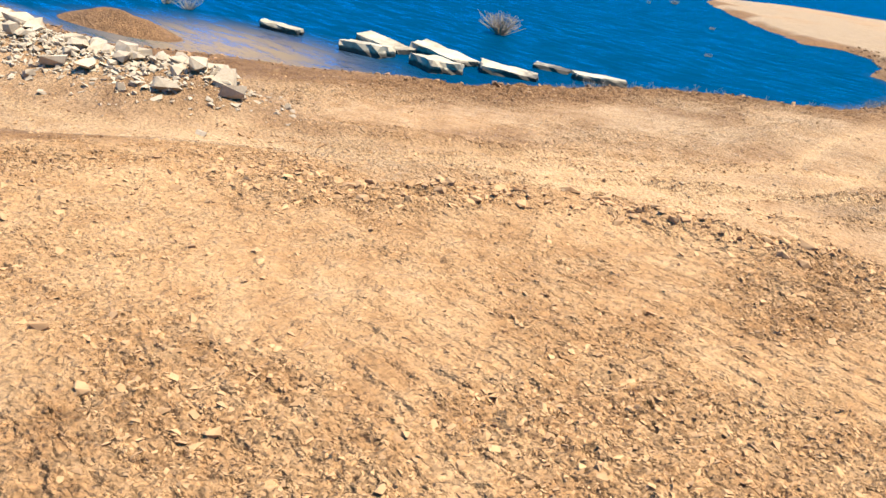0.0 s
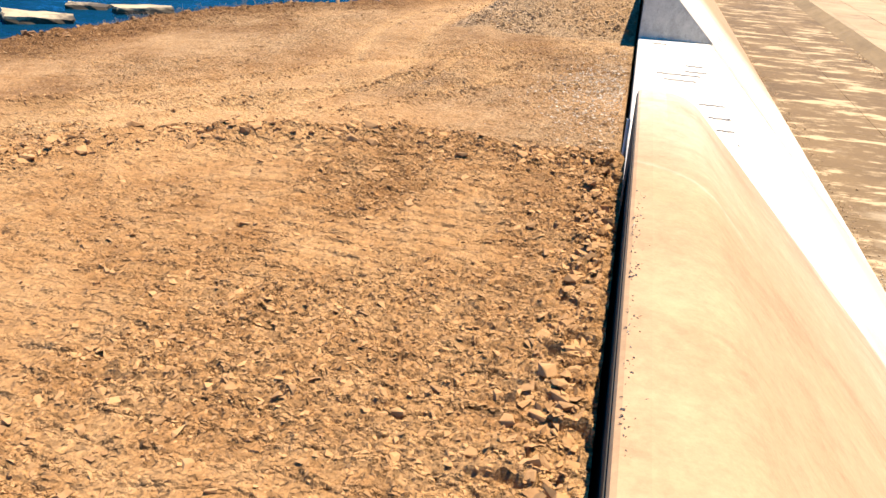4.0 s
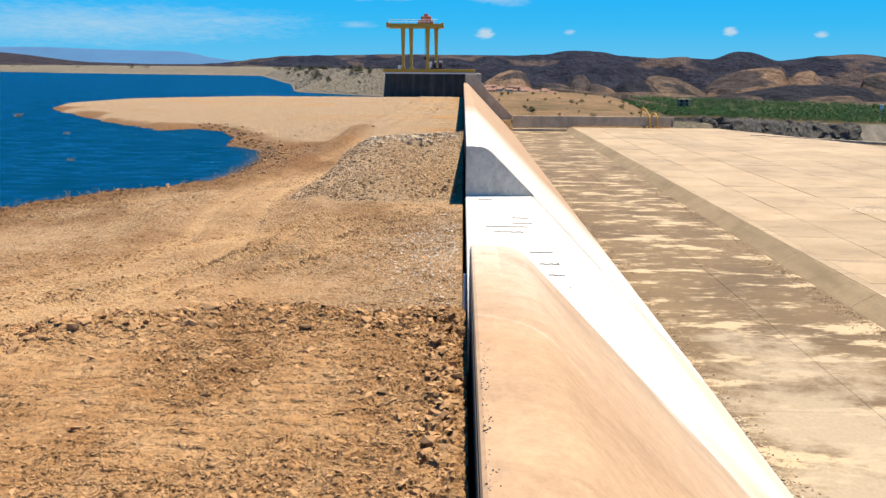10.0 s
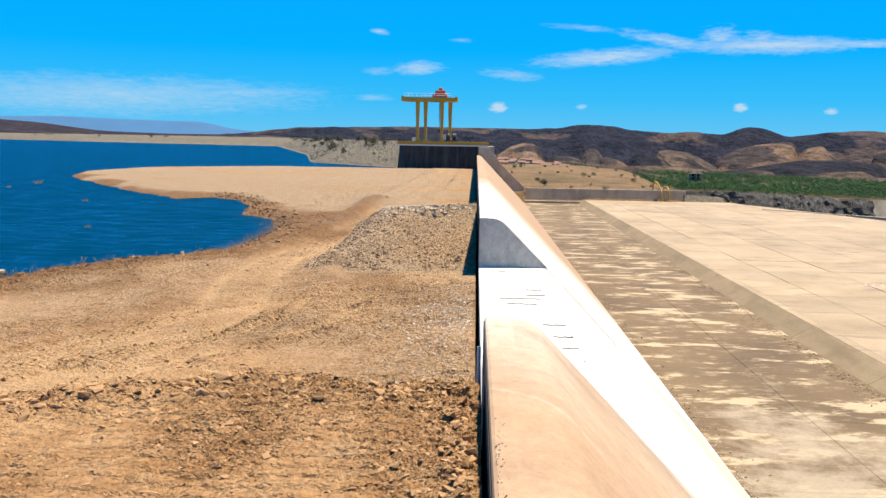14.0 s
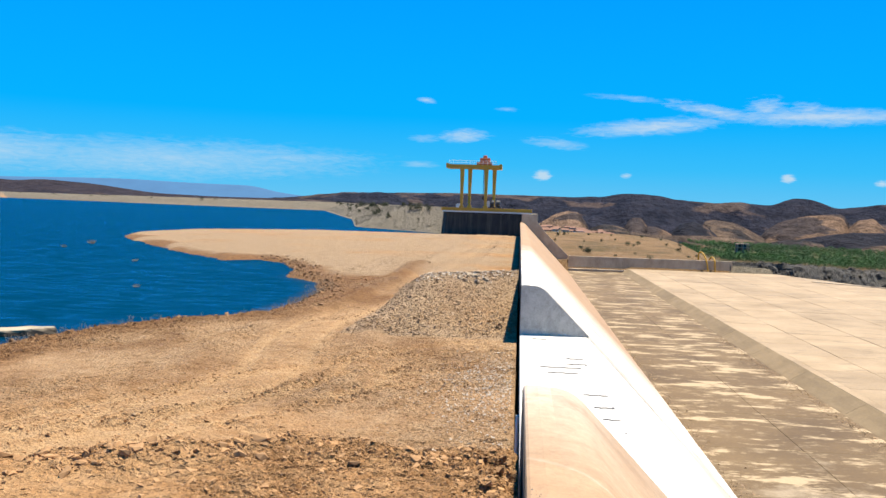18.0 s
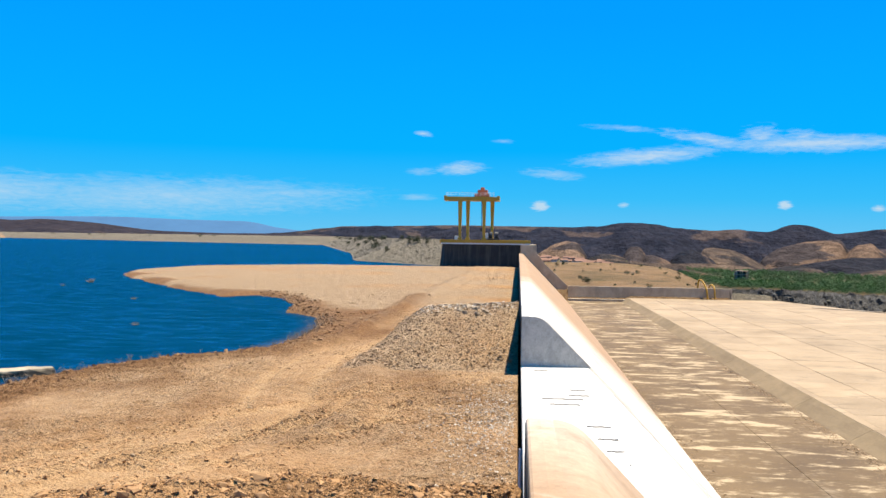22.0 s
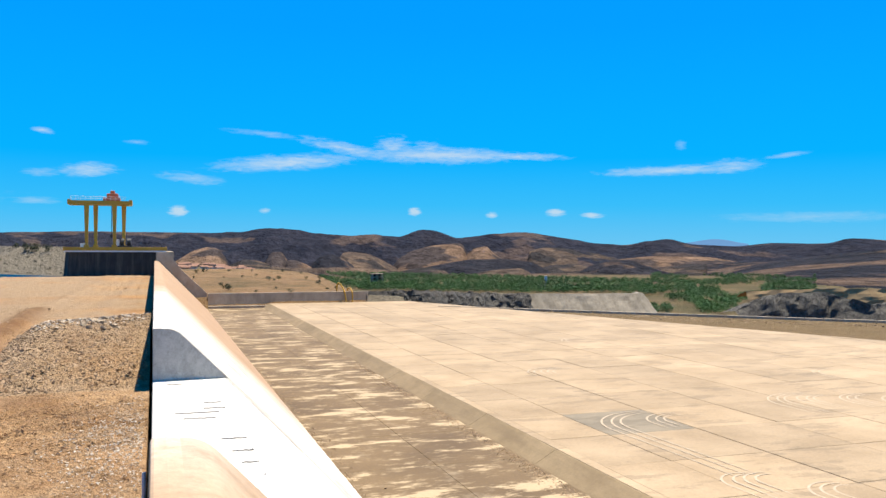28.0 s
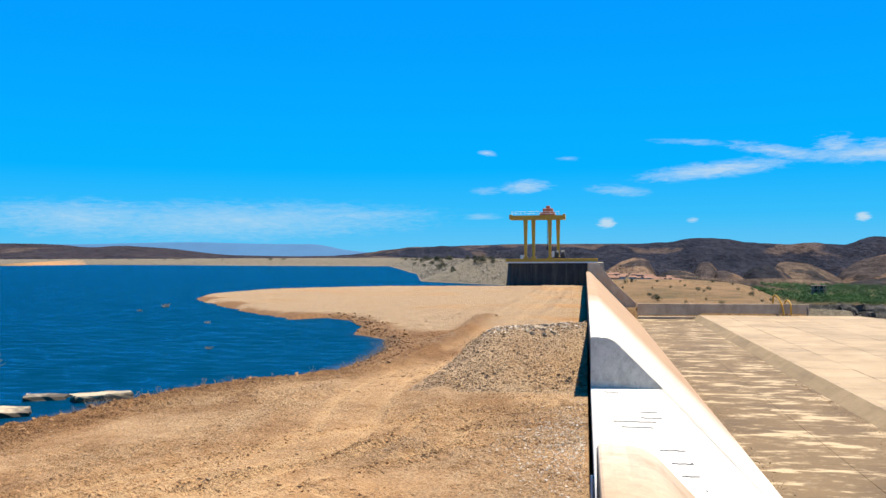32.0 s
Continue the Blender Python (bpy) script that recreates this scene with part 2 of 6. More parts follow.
def water_material():
    """Wind-rippled deep water: blue body colour under a tinted sky reflection."""
    m, t, p = new_material("water")
    t.nodes.remove(p)
    out = t.nodes["Material Output"]
    pos = position(t)
    n = noise_tex(t, pos, 0.05, 4)
    depth = t.nodes.new("ShaderNodeAttribute")
    depth.attribute_name = "shallow"
    gust = noise_tex(t, pos, 0.16, 5, 0.6, (0.35, 1.0, 1.0))
    col = mix_node(t, n, (0.0, 0.021, 0.050), (0.0, 0.030, 0.070))
    col = mix_node(t, depth.outputs["Fac"], col, (0.20, 0.135, 0.07))
    w1 = noise_tex(t, pos, 1.0, 4, 0.55, (0.5, 1.6, 1.0))
    w2 = noise_tex(t, pos, 3.4, 3, 0.6, (0.5, 1.5, 1.0))
    h = math_node(t, "MULTIPLY_ADD", w2, 0.4, w1)
    nrm = node(t, "ShaderNodeBump", Strength=1.0, Distance=0.55)
    t.links.new(h, nrm.inputs["Height"])
    body = node(t, "ShaderNodeBsdfDiffuse")
    t.links.new(col, body.inputs["Color"])
    gloss = node(t, "ShaderNodeBsdfAnisotropic", Roughness=0.16)
    gloss.inputs["Color"].default_value = (0.10, 0.62, 0.92, 1.0)
    t.links.new(nrm.outputs[0], gloss.inputs["Normal"])
    fr = node(t, "ShaderNodeFresnel", IOR=1.33)
    t.links.new(nrm.outputs[0], fr.inputs["Normal"])
    crestline = ramp(t, math_node(t, "MULTIPLY", h, 0.71), ((0.40, 0.12), (0.50, 0.9), (0.60, 2.4)))
    fac = math_node(t, "MULTIPLY", math_node(t, "MULTIPLY", fr.outputs[0], crestline), math_node(t, "MULTIPLY_ADD", gust, 0.6, 0.36), clamp=True)
    mx = t.nodes.new("ShaderNodeMixShader")
    t.links.new(fac, mx.inputs[0])
    t.links.new(body.outputs[0], mx.inputs[1])
    t.links.new(gloss.outputs[0], mx.inputs[2])
    t.links.new(mx.outputs[0], out.inputs["Surface"])
    return m


def concrete(name, a, b, stain=None, amount=0.5, rough=0.85, along=None, scale=0.5, fresh=None, spread=0.1, crisp=0.48, over=None):
    """Cast concrete: broad cloudiness, drips or streaks along one axis, fine pitting."""
    m, t, p = new_material(name)
    pos = position(t)
    broad, fine = noise_tex(t, pos, scale, 5, 0.6), noise_tex(t, pos, 22.0, 4, 0.7)
    col = ramp(t, broad, ((0.32, a), (0.68, b)))
    if fresh:
        sep = t.nodes.new("ShaderNodeSeparateXYZ")
        t.links.new(pos, sep.inputs[0])
        y = math_node(t, "MULTIPLY_ADD", math_node(t, "SUBTRACT", broad, 0.5), 9.0, sep.outputs[1])
        far_side = math_node(t, "DIVIDE", math_node(t, "SUBTRACT", fresh[1], y), 26.0, clamp=True)
        near_side = math_node(t, "GREATER_THAN", sep.outputs[1], fresh[0])
        ragged = math_node(t, "MULTIPLY_ADD", math_node(t, "SUBTRACT", noise_tex(t, pos, 0.5, 6, 0.65, (0.5, 1.0, 0.5)), 0.5), 5.0, sep.outputs[1])
        low = math_node(t, "DIVIDE", math_node(t, "SUBTRACT", sep.outputs[0], 1.8), 1.5, clamp=True)
        wash = math_node(t, "MULTIPLY", math_node(t, "DIVIDE", math_node(t, "SUBTRACT", ragged, 12.0), 1.5, clamp=True), low)
        # pale cement dust on the crest towards the cut, behind a thin whitish pour line
        pour = math_node(t, "MULTIPLY_ADD", sep.outputs[0], 0.55, math_node(t, "MULTIPLY_ADD", math_node(t, "SUBTRACT", broad, 0.5), 1.2, sep.outputs[1]))
        dust = math_node(t, "DIVIDE", math_node(t, "SUBTRACT", pour, 9.4), 4.5, clamp=True)
        line = math_node(t, "SUBTRACT", 1.0, math_node(t, "DIVIDE", math_node(t, "ABSOLUTE", math_node(t, "SUBTRACT", pour, 9.5)), 0.10), clamp=True)
        crest = math_node(t, "SUBTRACT", 1.0, math_node(t, "DIVIDE", math_node(t, "SUBTRACT", sep.outputs[0], 1.0), 0.6), clamp=True)
        wash = math_node(t, "MAXIMUM", wash, math_node(t, "MULTIPLY", math_node(t, "MAXIMUM", math_node(t, "MULTIPLY", dust, 0.62), math_node(t, "MULTIPLY", line, 0.28)), math_node(t, "MULTIPLY_ADD", crest, 0.7, 0.3)))
        wash = math_node(t, "MULTIPLY", wash, math_node(t, "LESS_THAN", sep.outputs[1], fresh[0]))
        col = mix_node(t, math_node(t, "MULTIPLY", wash, 0.9), col, (0.76, 0.68, 0.56))
        col = mix_node(t, math_node(t, "MULTIPLY", far_side, near_side), col, (0.80, 0.755, 0.67))
    if stain:
        s = noise_tex(t, pos, 0.9, 9, 0.68, along)
        col = mix_node(t, math_node(t, "MULTIPLY", ramp(t, s, ((crisp, 0.0), ((crisp + 0.06 if crisp > 0.5 else 0.66), 1.0))), amount), col, stain)
        blot = noise_tex(t, pos, 3.1, 7, 0.7, along)
        col = mix_node(t, math_node(t, "MULTIPLY", ramp(t, blot, ((0.56, 0.0), (0.66, 1.0))), amount * 0.5), col, stain)
    if over:
        col = over(t, col, pos)
    speck = noise_tex(t, pos, 6.0, 6, 0.75)
    col = mix_node(t, 0.5, col, ramp(t, speck, ((0.3, 0.72), (0.65, 1.2))), "MULTIPLY")
    col = mix_node(t, 0.35, col, ramp(t, fine, ((0.3, 0.75), (0.6, 1.1))), "MULTIPLY")
    rnd = t.nodes.new("ShaderNodeObjectInfo").outputs["Random"]
    h = node(t, "ShaderNodeHueSaturation")
    t.links.new(math_node(t, "MULTIPLY_ADD", rnd, 2 * spread, 1 - spread), h.inputs["Value"])
    t.links.new(col, h.inputs["Color"])
    t.links.new(dusty(t, h.outputs[0]), p.inputs["Base Color"])
    p.inputs["Roughness"].default_value = rough
    bump(t, fine, 0.25, 0.006, p)
    return m


M = {}
M["dirt"] = dirt_material()
M["water"] = water_material()
M["old_concrete"] = concrete("old_concrete", (0.405, 0.250, 0.136), (0.48, 0.315, 0.184), (0.30, 0.185, 0.10), 0.6, along=(0.4, 0.75, 0.4), fresh=(25.0, 66.0), spread=0.0)


def ochre_wash(t, col, pos):
    """Ochre dust left on the lower slope beside the cut."""
    sep = t.nodes.new("ShaderNodeSeparateXYZ")
    t.links.new(pos, sep.inputs[0])
    ragged = math_node(t, "MULTIPLY_ADD", math_node(t, "SUBTRACT", noise_tex(t, pos, 0.5, 6, 0.65, (0.5, 1.0, 0.5)), 0.5), 5.0, sep.outputs[1])
    low = math_node(t, "DIVIDE", math_node(t, "SUBTRACT", sep.outputs[0], 3.5), 2.5, clamp=True)
    k = math_node(t, "MULTIPLY", math_node(t, "DIVIDE", math_node(t, "SUBTRACT", 17.0, ragged), 2.5, clamp=True), low)
    # a paler ochre strip low on the slope beyond
    foot = math_node(t, "DIVIDE", math_node(t, "SUBTRACT", sep.outputs[0], math_node(t, "MULTIPLY_ADD", sep.outputs[1], -0.14, 9.6)), 1.6, clamp=True)
    col = mix_node(t, math_node(t, "MULTIPLY", foot, 0.55), col, (0.52, 0.37, 0.22))
    return mix_node(t, math_node(t, "MULTIPLY", k, 0.8), col, (0.50, 0.345, 0.195))


M["new_concrete"] = concrete("new_concrete", (0.74, 0.70, 0.62), (0.80, 0.77, 0.70), (0.60, 0.56, 0.48), 0.2, over=ochre_wash)
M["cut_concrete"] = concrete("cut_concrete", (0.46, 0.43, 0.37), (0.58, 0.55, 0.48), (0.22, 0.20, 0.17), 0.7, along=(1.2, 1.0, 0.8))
def silt(t, col, pos):
    """Pale dried silt over the near floor, ragged towards the far one."""
    sep = t.nodes.new("ShaderNodeSeparateXYZ")
    t.links.new(pos, sep.inputs[0])
    n = noise_tex(t, pos, 0.28, 9, 0.72, (0.7, 0.8, 1.0))
    k = math_node(t, "DIVIDE", math_node(t, "SUBTRACT", 40.0, sep.outputs[1]), 80.0)
    k = math_node(t, "ADD", math_node(t, "MAXIMUM", math_node(t, "MINIMUM", k, 0.2), -0.07), n)
    # darker along the toe and along the sill, where water stood last
    side = math_node(t, "ABSOLUTE", math_node(t, "SUBTRACT", sep.outputs[0], 13.2))
    k = math_node(t, "MULTIPLY_ADD", math_node(t, "MAXIMUM", math_node(t, "SUBTRACT", side, 2.2), 0.0), -0.045, k)
    return mix_node(t, math_node(t, "MULTIPLY", ramp(t, k, ((0.54, 0.0), (0.68, 1.0))), 0.8), col, (0.39, 0.305, 0.20))


M["basin"] = concrete("basin", (0.108, 0.064, 0.024), (0.185, 0.116, 0.048), (0.50, 0.375, 0.22), 0.9, along=(0.30, 0.75, 1.0), scale=0.16, spread=0.04, crisp=0.525, over=silt)
M["sill"] = concrete("sill", (0.23, 0.162, 0.082), (0.31, 0.225, 0.122), (0.17, 0.118, 0.06), 0.5, along=(1, 0.15, 1))
M["apron"] = concrete("apron", (0.315, 0.222, 0.124), (0.44, 0.322, 0.194), (0.215, 0.155, 0.092), 0.55, along=(0.3, 0.8, 1.0), scale=0.22, spread=0.10, crisp=0.55)
M["apron_grey"] = concrete("apron_grey", (0.19, 0.155, 0.105), (0.28, 0.225, 0.15), (0.14, 0.11, 0.07), 0.5, along=(0.3, 0.8, 1.0), scale=0.22, spread=0.05, crisp=0.53)
M["wall"] = concrete("wall", (0.42, 0.33, 0.22), (0.54, 0.44, 0.31), (0.27, 0.20, 0.13), 0.55, along=(0.6, 0.6, 0.25))
M["tower"] = concrete("tower", (0.020, 0.022, 0.022), (0.045, 0.044, 0.040), (0.17, 0.15, 0.115), 0.4, along=(1.0, 1.0, 0.07), scale=0.35)
# near-black stands in for the shade on the weir's upstream face
M["face_shade"] = concrete("face_shade", (0.020, 0.017, 0.013), (0.035, 0.030, 0.023), (0.06, 0.05, 0.035), 0.4, along=(1.0, 1.0, 0.2))
M["yellow"] = plain("yellow", (0.48, 0.25, 0.01), (0.62, 0.36, 0.02), 0.6, 0.5, 0.0, 10, 0.1, 0.004)
M["orange"] = plain("orange", (0.45, 0.10, 0.03), (0.60, 0.18, 0.06), 0.8, 0.5)
M["black"] = plain("black", (0.012, 0.012, 0.014), (0.03, 0.03, 0.03), 2.0, 0.45)
M["steel"] = plain("steel", (0.30, 0.28, 0.25), (0.45, 0.43, 0.40), 2.0, 0.45, 0.6)
M["white_paint"] = plain("white_paint", (0.70, 0.70, 0.68), (0.82, 0.82, 0.80), 2.0, 0.5)


# ---- mesh helpers ----
def mesh_of(name, verts, faces, material, smooth=False):
    me = bpy.data.meshes.new(name)
    me.from_pydata([tuple(v) for v in verts], [], faces)
    if material:
        me.materials.append(material)
    if smooth:
        me.polygons.foreach_set("use_smooth", [True] * len(me.polygons))
    else:
        me.shade_flat()
    me.update()
    return me


def grid_mesh(name, P, material, smooth=True, keep=None):
    """A sheet from an array of places P[i, j]."""
    ni, nj = P.shape[:2]
    me = bpy.data.meshes.new(name)
    idx = np.arange(ni * nj).reshape(ni, nj)
    q = np.stack([idx[:-1, :-1], idx[1:, :-1], idx[1:, 1:], idx[:-1, 1:]], -1).reshape(-1, 4)
    if keep is not None:
        q = q[keep.reshape(-1)]
    me.vertices.add(ni * nj)
    me.vertices.foreach_set("co", P.reshape(-1, 3).astype(np.float32).ravel())
    me.loops.add(q.size)
    me.loops.foreach_set("vertex_index", q.ravel().astype(np.int32))
    me.polygons.add(len(q))
    me.polygons.foreach_set("loop_start", np.arange(0, q.size, 4, dtype=np.int32))
    me.polygons.foreach_set("use_smooth", np.full(len(q), smooth))
    me.update(calc_edges=True)
    me.validate()
    me.materials.append(material)
    return me


def attribute(me, name, values):
    a = me.attributes.new(name, "FLOAT", "POINT")
    a.data.foreach_set("value", np.asarray(values, dtype=np.float32).ravel())


def part(name, bm, material, parent=None, label=""):
    me = bpy.data.meshes.new(name)
    bm.to_mesh(me)
    bm.free()
    me.materials.append(material)
    ob = new(name, me)
    if parent:
        ob.parent = parent
        ob.matrix_parent_inverse = parent.matrix_basis.inverted()
    return tagged(ob, label)


def box(bm, x0, x1, y0, y1, z0, z1, bevel=0.0):
    r = bmesh.ops.create_cube(bm, size=1.0, matrix=Matrix.Translation(((x0 + x1) / 2, (y0 + y1) / 2, (z0 + z1) / 2)) @ Matrix.Diagonal((x1 - x0, y1 - y0, z1 - z0, 1)))
    if bevel:
        es = list({e for v in r["verts"] for e in v.link_edges})
        bmesh.ops.bevel(bm, geom=es, offset=bevel, segments=2, affect="EDGES", profile=0.6)
    return r["verts"]


def boxed(x0, x1, y0, y1, z0, z1, bevel=0.0):
    bm = bmesh.new()
    box(bm, x0, x1, y0, y1, z0, z1, bevel)
    return bm


def rod(bm, a, b, r0, r1=None, sides=8):
    a, b = Vector(a), Vector(b)
    d = b - a
    m = Matrix.Translation((a + b) / 2) @ d.to_track_quat("Z", "Y").to_matrix().to_4x4()
    bmesh.ops.create_cone(bm, cap_ends=True, segments=sides, radius1=r0, radius2=r0 if r1 is None else r1, depth=d.length, matrix=m)


def empty(name, x, y, z, label, category, group="", kind=""):
    ob = new(name)
    ob.empty_display_size = 0.2
    ob.matrix_basis = pose(x, y, z)
    return tagged(ob, label, category, group, kind)


TABLES = {}


def fbm(X, Y, scale, octaves=4, seed=0):
    """Smooth value noise on arrays, about -1 to 1."""
    out, amp, tot = np.zeros_like(X), 1.0, 0.0
    for o in range(octaves):
        key = seed * 31 + o
        if key not in TABLES:
            TABLES[key] = np.random.RandomState(key).rand(256, 256) * 2 - 1
        tab = TABLES[key]
        u, v = X * scale * 2 ** o + 17.3 * o, Y * scale * 2 ** o + 5.1 * o
        iu, iv = np.floor(u).astype(int), np.floor(v).astype(int)
        fu, fv = u - iu, v - iv
        fu, fv = fu * fu * (3 - 2 * fu), fv * fv * (3 - 2 * fv)
        a, b = tab[iu % 256, iv % 256], tab[(iu + 1) % 256, iv % 256]
        c, d = tab[iu % 256, (iv + 1) % 256], tab[(iu + 1) % 256, (iv + 1) % 256]
        out += amp * ((a * (1 - fu) + b * fu) * (1 - fv) + (c * (1 - fu) + d * fu) * fv)
        tot += amp
        amp *= 0.5
    return out / tot


def smooth(a, b, v):
    s = np.clip((v - a) / (b - a), 0, 1)
    return s * s * (3 - 2 * s)


def distance_to(X, Y, pts, closed=True):
    """Distance to a line, and (closed) whether inside."""
    best, inside = np.full(X.shape, 1e9), np.zeros(X.shape, bool)
    n = len(pts)
    for i in range(n if closed else n - 1):
        (x0, y0), (x1, y1) = pts[i], pts[(i + 1) % n]
        dx, dy = x1 - x0, y1 - y0
        s = np.clip(((X - x0) * dx + (Y - y0) * dy) / (dx * dx + dy * dy), 0, 1)
        best = np.minimum(best, np.hypot(X - x0 - s * dx, Y - y0 - s * dy))
        if closed:
            cross = ((y0 > Y) != (y1 > Y)) & (X < dx * (Y - y0) / (dy if dy else 1e-9) + x0)
            inside ^= cross
    return (np.where(inside, best, -best)) if closed else best


# ---- the ground ----
SHORE = [(60, -60), (-60, -40), (-52, 0), (-47, 6), (-40, 11.5), (-36, 13.5), (-31, 13.6), (-28.4, 14.4), (-27, 16.3), (-25, 18.7), (-22.8, 22.4), (-20.6, 23.9), (-19.9, 29), (-18.6, 34), (-16.2, 37.9), (-13.3, 41.6), (-12.6, 48), (-12.8, 53),
         (-14.2, 60), (-17.7, 64.4), (-19.2, 70.8), (-22, 78), (-25.7, 82), (-28.4, 79.6), (-39.7, 92.5), (-56.4, 115.7), (-61, 128), (-59, 150), (-40, 165), (-15, 167), (60, 175)]
FILL = [(30, 10.4), (-1.3, 10.4), (-2.9, 10.65), (-4.2, 10.0), (-4.8, 9.4), (-5.4, 9.2), (-6.3, 8.4), (-6.8, 7.0), (-7.9, 6.1), (-8.6, 5.1), (-10, 3), (-12, -3), (-14, -40), (30, -40)]
TRACK = [(-34, 2), (-24, 3.0), (-16.5, 6.6), (-13.8, 9.1), (-11.5, 12.2), (-9.4, 15.8), (-8.1, 18.1), (-7.3, 20.7), (-7.0, 23.8), (-7.8, 28.8), (-8.2, 35.8), (-7.5, 46.3), (-6.9, 51), (-6.6, 70), (-5.8, 95), (-5.2, 120), (-5, 160)]
BERM = [(-11, 37), (-9.4, 41.2), (-8.9, 49), (-8.5, 56), (-8.6, 64), (-9.2, 78)]
DAM = [(2, 183), (-5, 192), (-25, 216), (-44, 306), (-122, 592), (-300, 699), (-712, 957), (-1500, 1250), (-3500, 1700)]
BANK = [(30, 164), (44, 166), (58, 178), (82, 204), (141, 222), (145, 600), (150, 1500), (3000, 1500)]


def cellular(X, Y, size, seed):
    """Random plates: a height, two tilts and the edge distance of the cell that each place lies in."""
    if ("cell", seed) not in TABLES:
        TABLES["cell", seed] = np.random.RandomState(seed).rand(6, 128, 128)
    T = TABLES["cell", seed]
    u, v = X / size, Y / size
    iu, iv = np.floor(u).astype(int), np.floor(v).astype(int)
    best, second = np.full(X.shape, 9.0), np.full(X.shape, 9.0)
    out = [np.zeros_like(X) for _ in range(3)]
    for a in (-1, 0, 1):
        for b in (-1, 0, 1):
            ci, cj = (iu + a) % 128, (iv + b) % 128
            dx, dy = u - (iu + a + T[0, ci, cj]), v - (iv + b + T[1, ci, cj])
            d = np.sqrt(dx * dx + dy * dy)
            near = d < best
            second = np.where(near, best, np.minimum(second, d))
            best = np.where(near, d, best)
            h = T[2, ci, cj]
            tilt = dx * (T[3, ci, cj] - 0.5) + dy * (T[4, ci, cj] - 0.5)
            for o, val in zip(out, (h, tilt, T[5, ci, cj])):
                o[near] = val[near]
    return out[0], out[1], out[2], second - best


PATCH_NEAR = (-11.5, 0.11, 1.2, 13.0)     # x0, x1, y0, y1 of the finely built fill
PATCH_PLATEAU = (-21.0, 0.11, 12.6, 42.5)


def inset(X, Y, r, w=0.5):
    """1 inside a rectangle, falling to 0 at its open edges (not at the weir)."""
    return smooth(0, w, X - r[0]) * smooth(0, w, Y - r[2]) * smooth(0, w, r[3] - Y) * (X < r[1] + 0.02)


def stoniness(X, Y):
    """How broken the ground is: stony along the fill's edge, beside the weir and in patches, swept smooth between."""
    fd = distance_to(X, Y, FILL)
    heap = np.exp(-((X + 4.6) / 1.5) ** 2 - ((Y - 2.7) / 0.8) ** 2)
    on = 0.5 + 1.1 * fbm(X, Y, 0.7, 3, 31) + 0.6 * np.exp(-(fd / 0.8) ** 2) + 0.45 * smooth(-2.6, -0.3, X) + 0.8 * heap - 0.38 * smooth(-2.5, -5, X)
    off = 0.42 + 1.2 * fbm(X, Y, 0.33, 3, 46) + 0.8 * (1 - smooth(2.0, 7.0, distance_to(X, Y, SHORE)))
    off = off + 0.4 * ((X > -6.6) & (Y > 31))
    return np.clip(np.where(fd > -0.6, on, off), 0.15, 1)


def crust(X, Y, k, d, ruts):
    """Broken crust, clods and tread prints of the bulldozed ground."""
    z = np.zeros_like(X)
    m = (X > -21.5) & (X < 0.2) & (Y > 1) & (Y < 43)
    if not m.any():
        return z
    x, y, kk, dd, rr = X[m], Y[m], k[m], d[m], ruts[m]
    wx, wy = x + 0.05 * fbm(x, y, 4.0, 2, 41), y + 0.05 * fbm(x, y, 4.0, 2, 42)
    stony = stoniness(x, y)
    h1, t1, r1, e1 = cellular(wx, wy * 1.25, 0.19, 43)
    h2, t2, r2, e2 = cellular(wx, wy * 1.2, 0.085, 44)
    near = stony * (0.050 * np.maximum(h1 - 0.45, 0) * (r1 > 0.45) + 0.05 * t1 * (r1 > 0.3) + 0.024 * (h2 - 0.4) + 0.03 * t2)
    near -= 0.018 * stony * np.exp(-(e2 / 0.12) ** 2)
    band = np.clip(0.35 + 1.8 * fbm(x, y, 0.40, 2, 19), 0, 1) * smooth(-5.8, -3.6, x)
    saw = np.mod((y + 0.24 * x + 0.22 * fbm(x, y, 0.8, 2, 20)) / 0.17, 1.0)
    near += 0.036 * band * (np.minimum(saw / 0.75, (1 - saw) / 0.25) - 0.5)
    # rough loose edge along the weir
    near += 0.10 * smooth(-0.75, -0.1, x) * (h1 - 0.45) * (y < 11.5)
    h3, t3, r3, e3 = cellular(wx, wy * 1.15, 0.34, 45)
    loose = 1.5 * stony * (1 - 0.75 * np.exp(-(rr / 1.9) ** 2))
    shore = 1 - smooth(2.0, 7.0, dd)
    far = (loose + 1.3 * shore) * (0.055 * np.maximum(h3 - 0.5, 0) * (r3 > 0.4) + 0.05 * t3 + 0.022 * (h2 - 0.4) + 0.02 * t2)
    comb = np.clip(0.2 + 2.0 * fbm(x, y, 0.22, 2, 48), 0, 1) * smooth(1.0, 2.0, rr)
    far += 0.035 * comb * (np.minimum(saw / 0.75, (1 - saw) / 0.25) - 0.5)
    # tread prints and wheel marks in long bends
    for arc in TYRES:
        q = distance_to(x, y, arc, False)
        far -= 0.05 * (np.exp(-((q - 0.75) / 0.17) ** 2) - 0.9 * (h2 + 0.3) * np.exp(-((q - 1.08) / 0.14) ** 2))
    z[m] = (kk * near + (1 - kk) * far * (dd > 0)) * np.maximum(inset(x, y, PATCH_NEAR, 0.4), inset(x, y, PATCH_PLATEAU, 0.6))
    return z


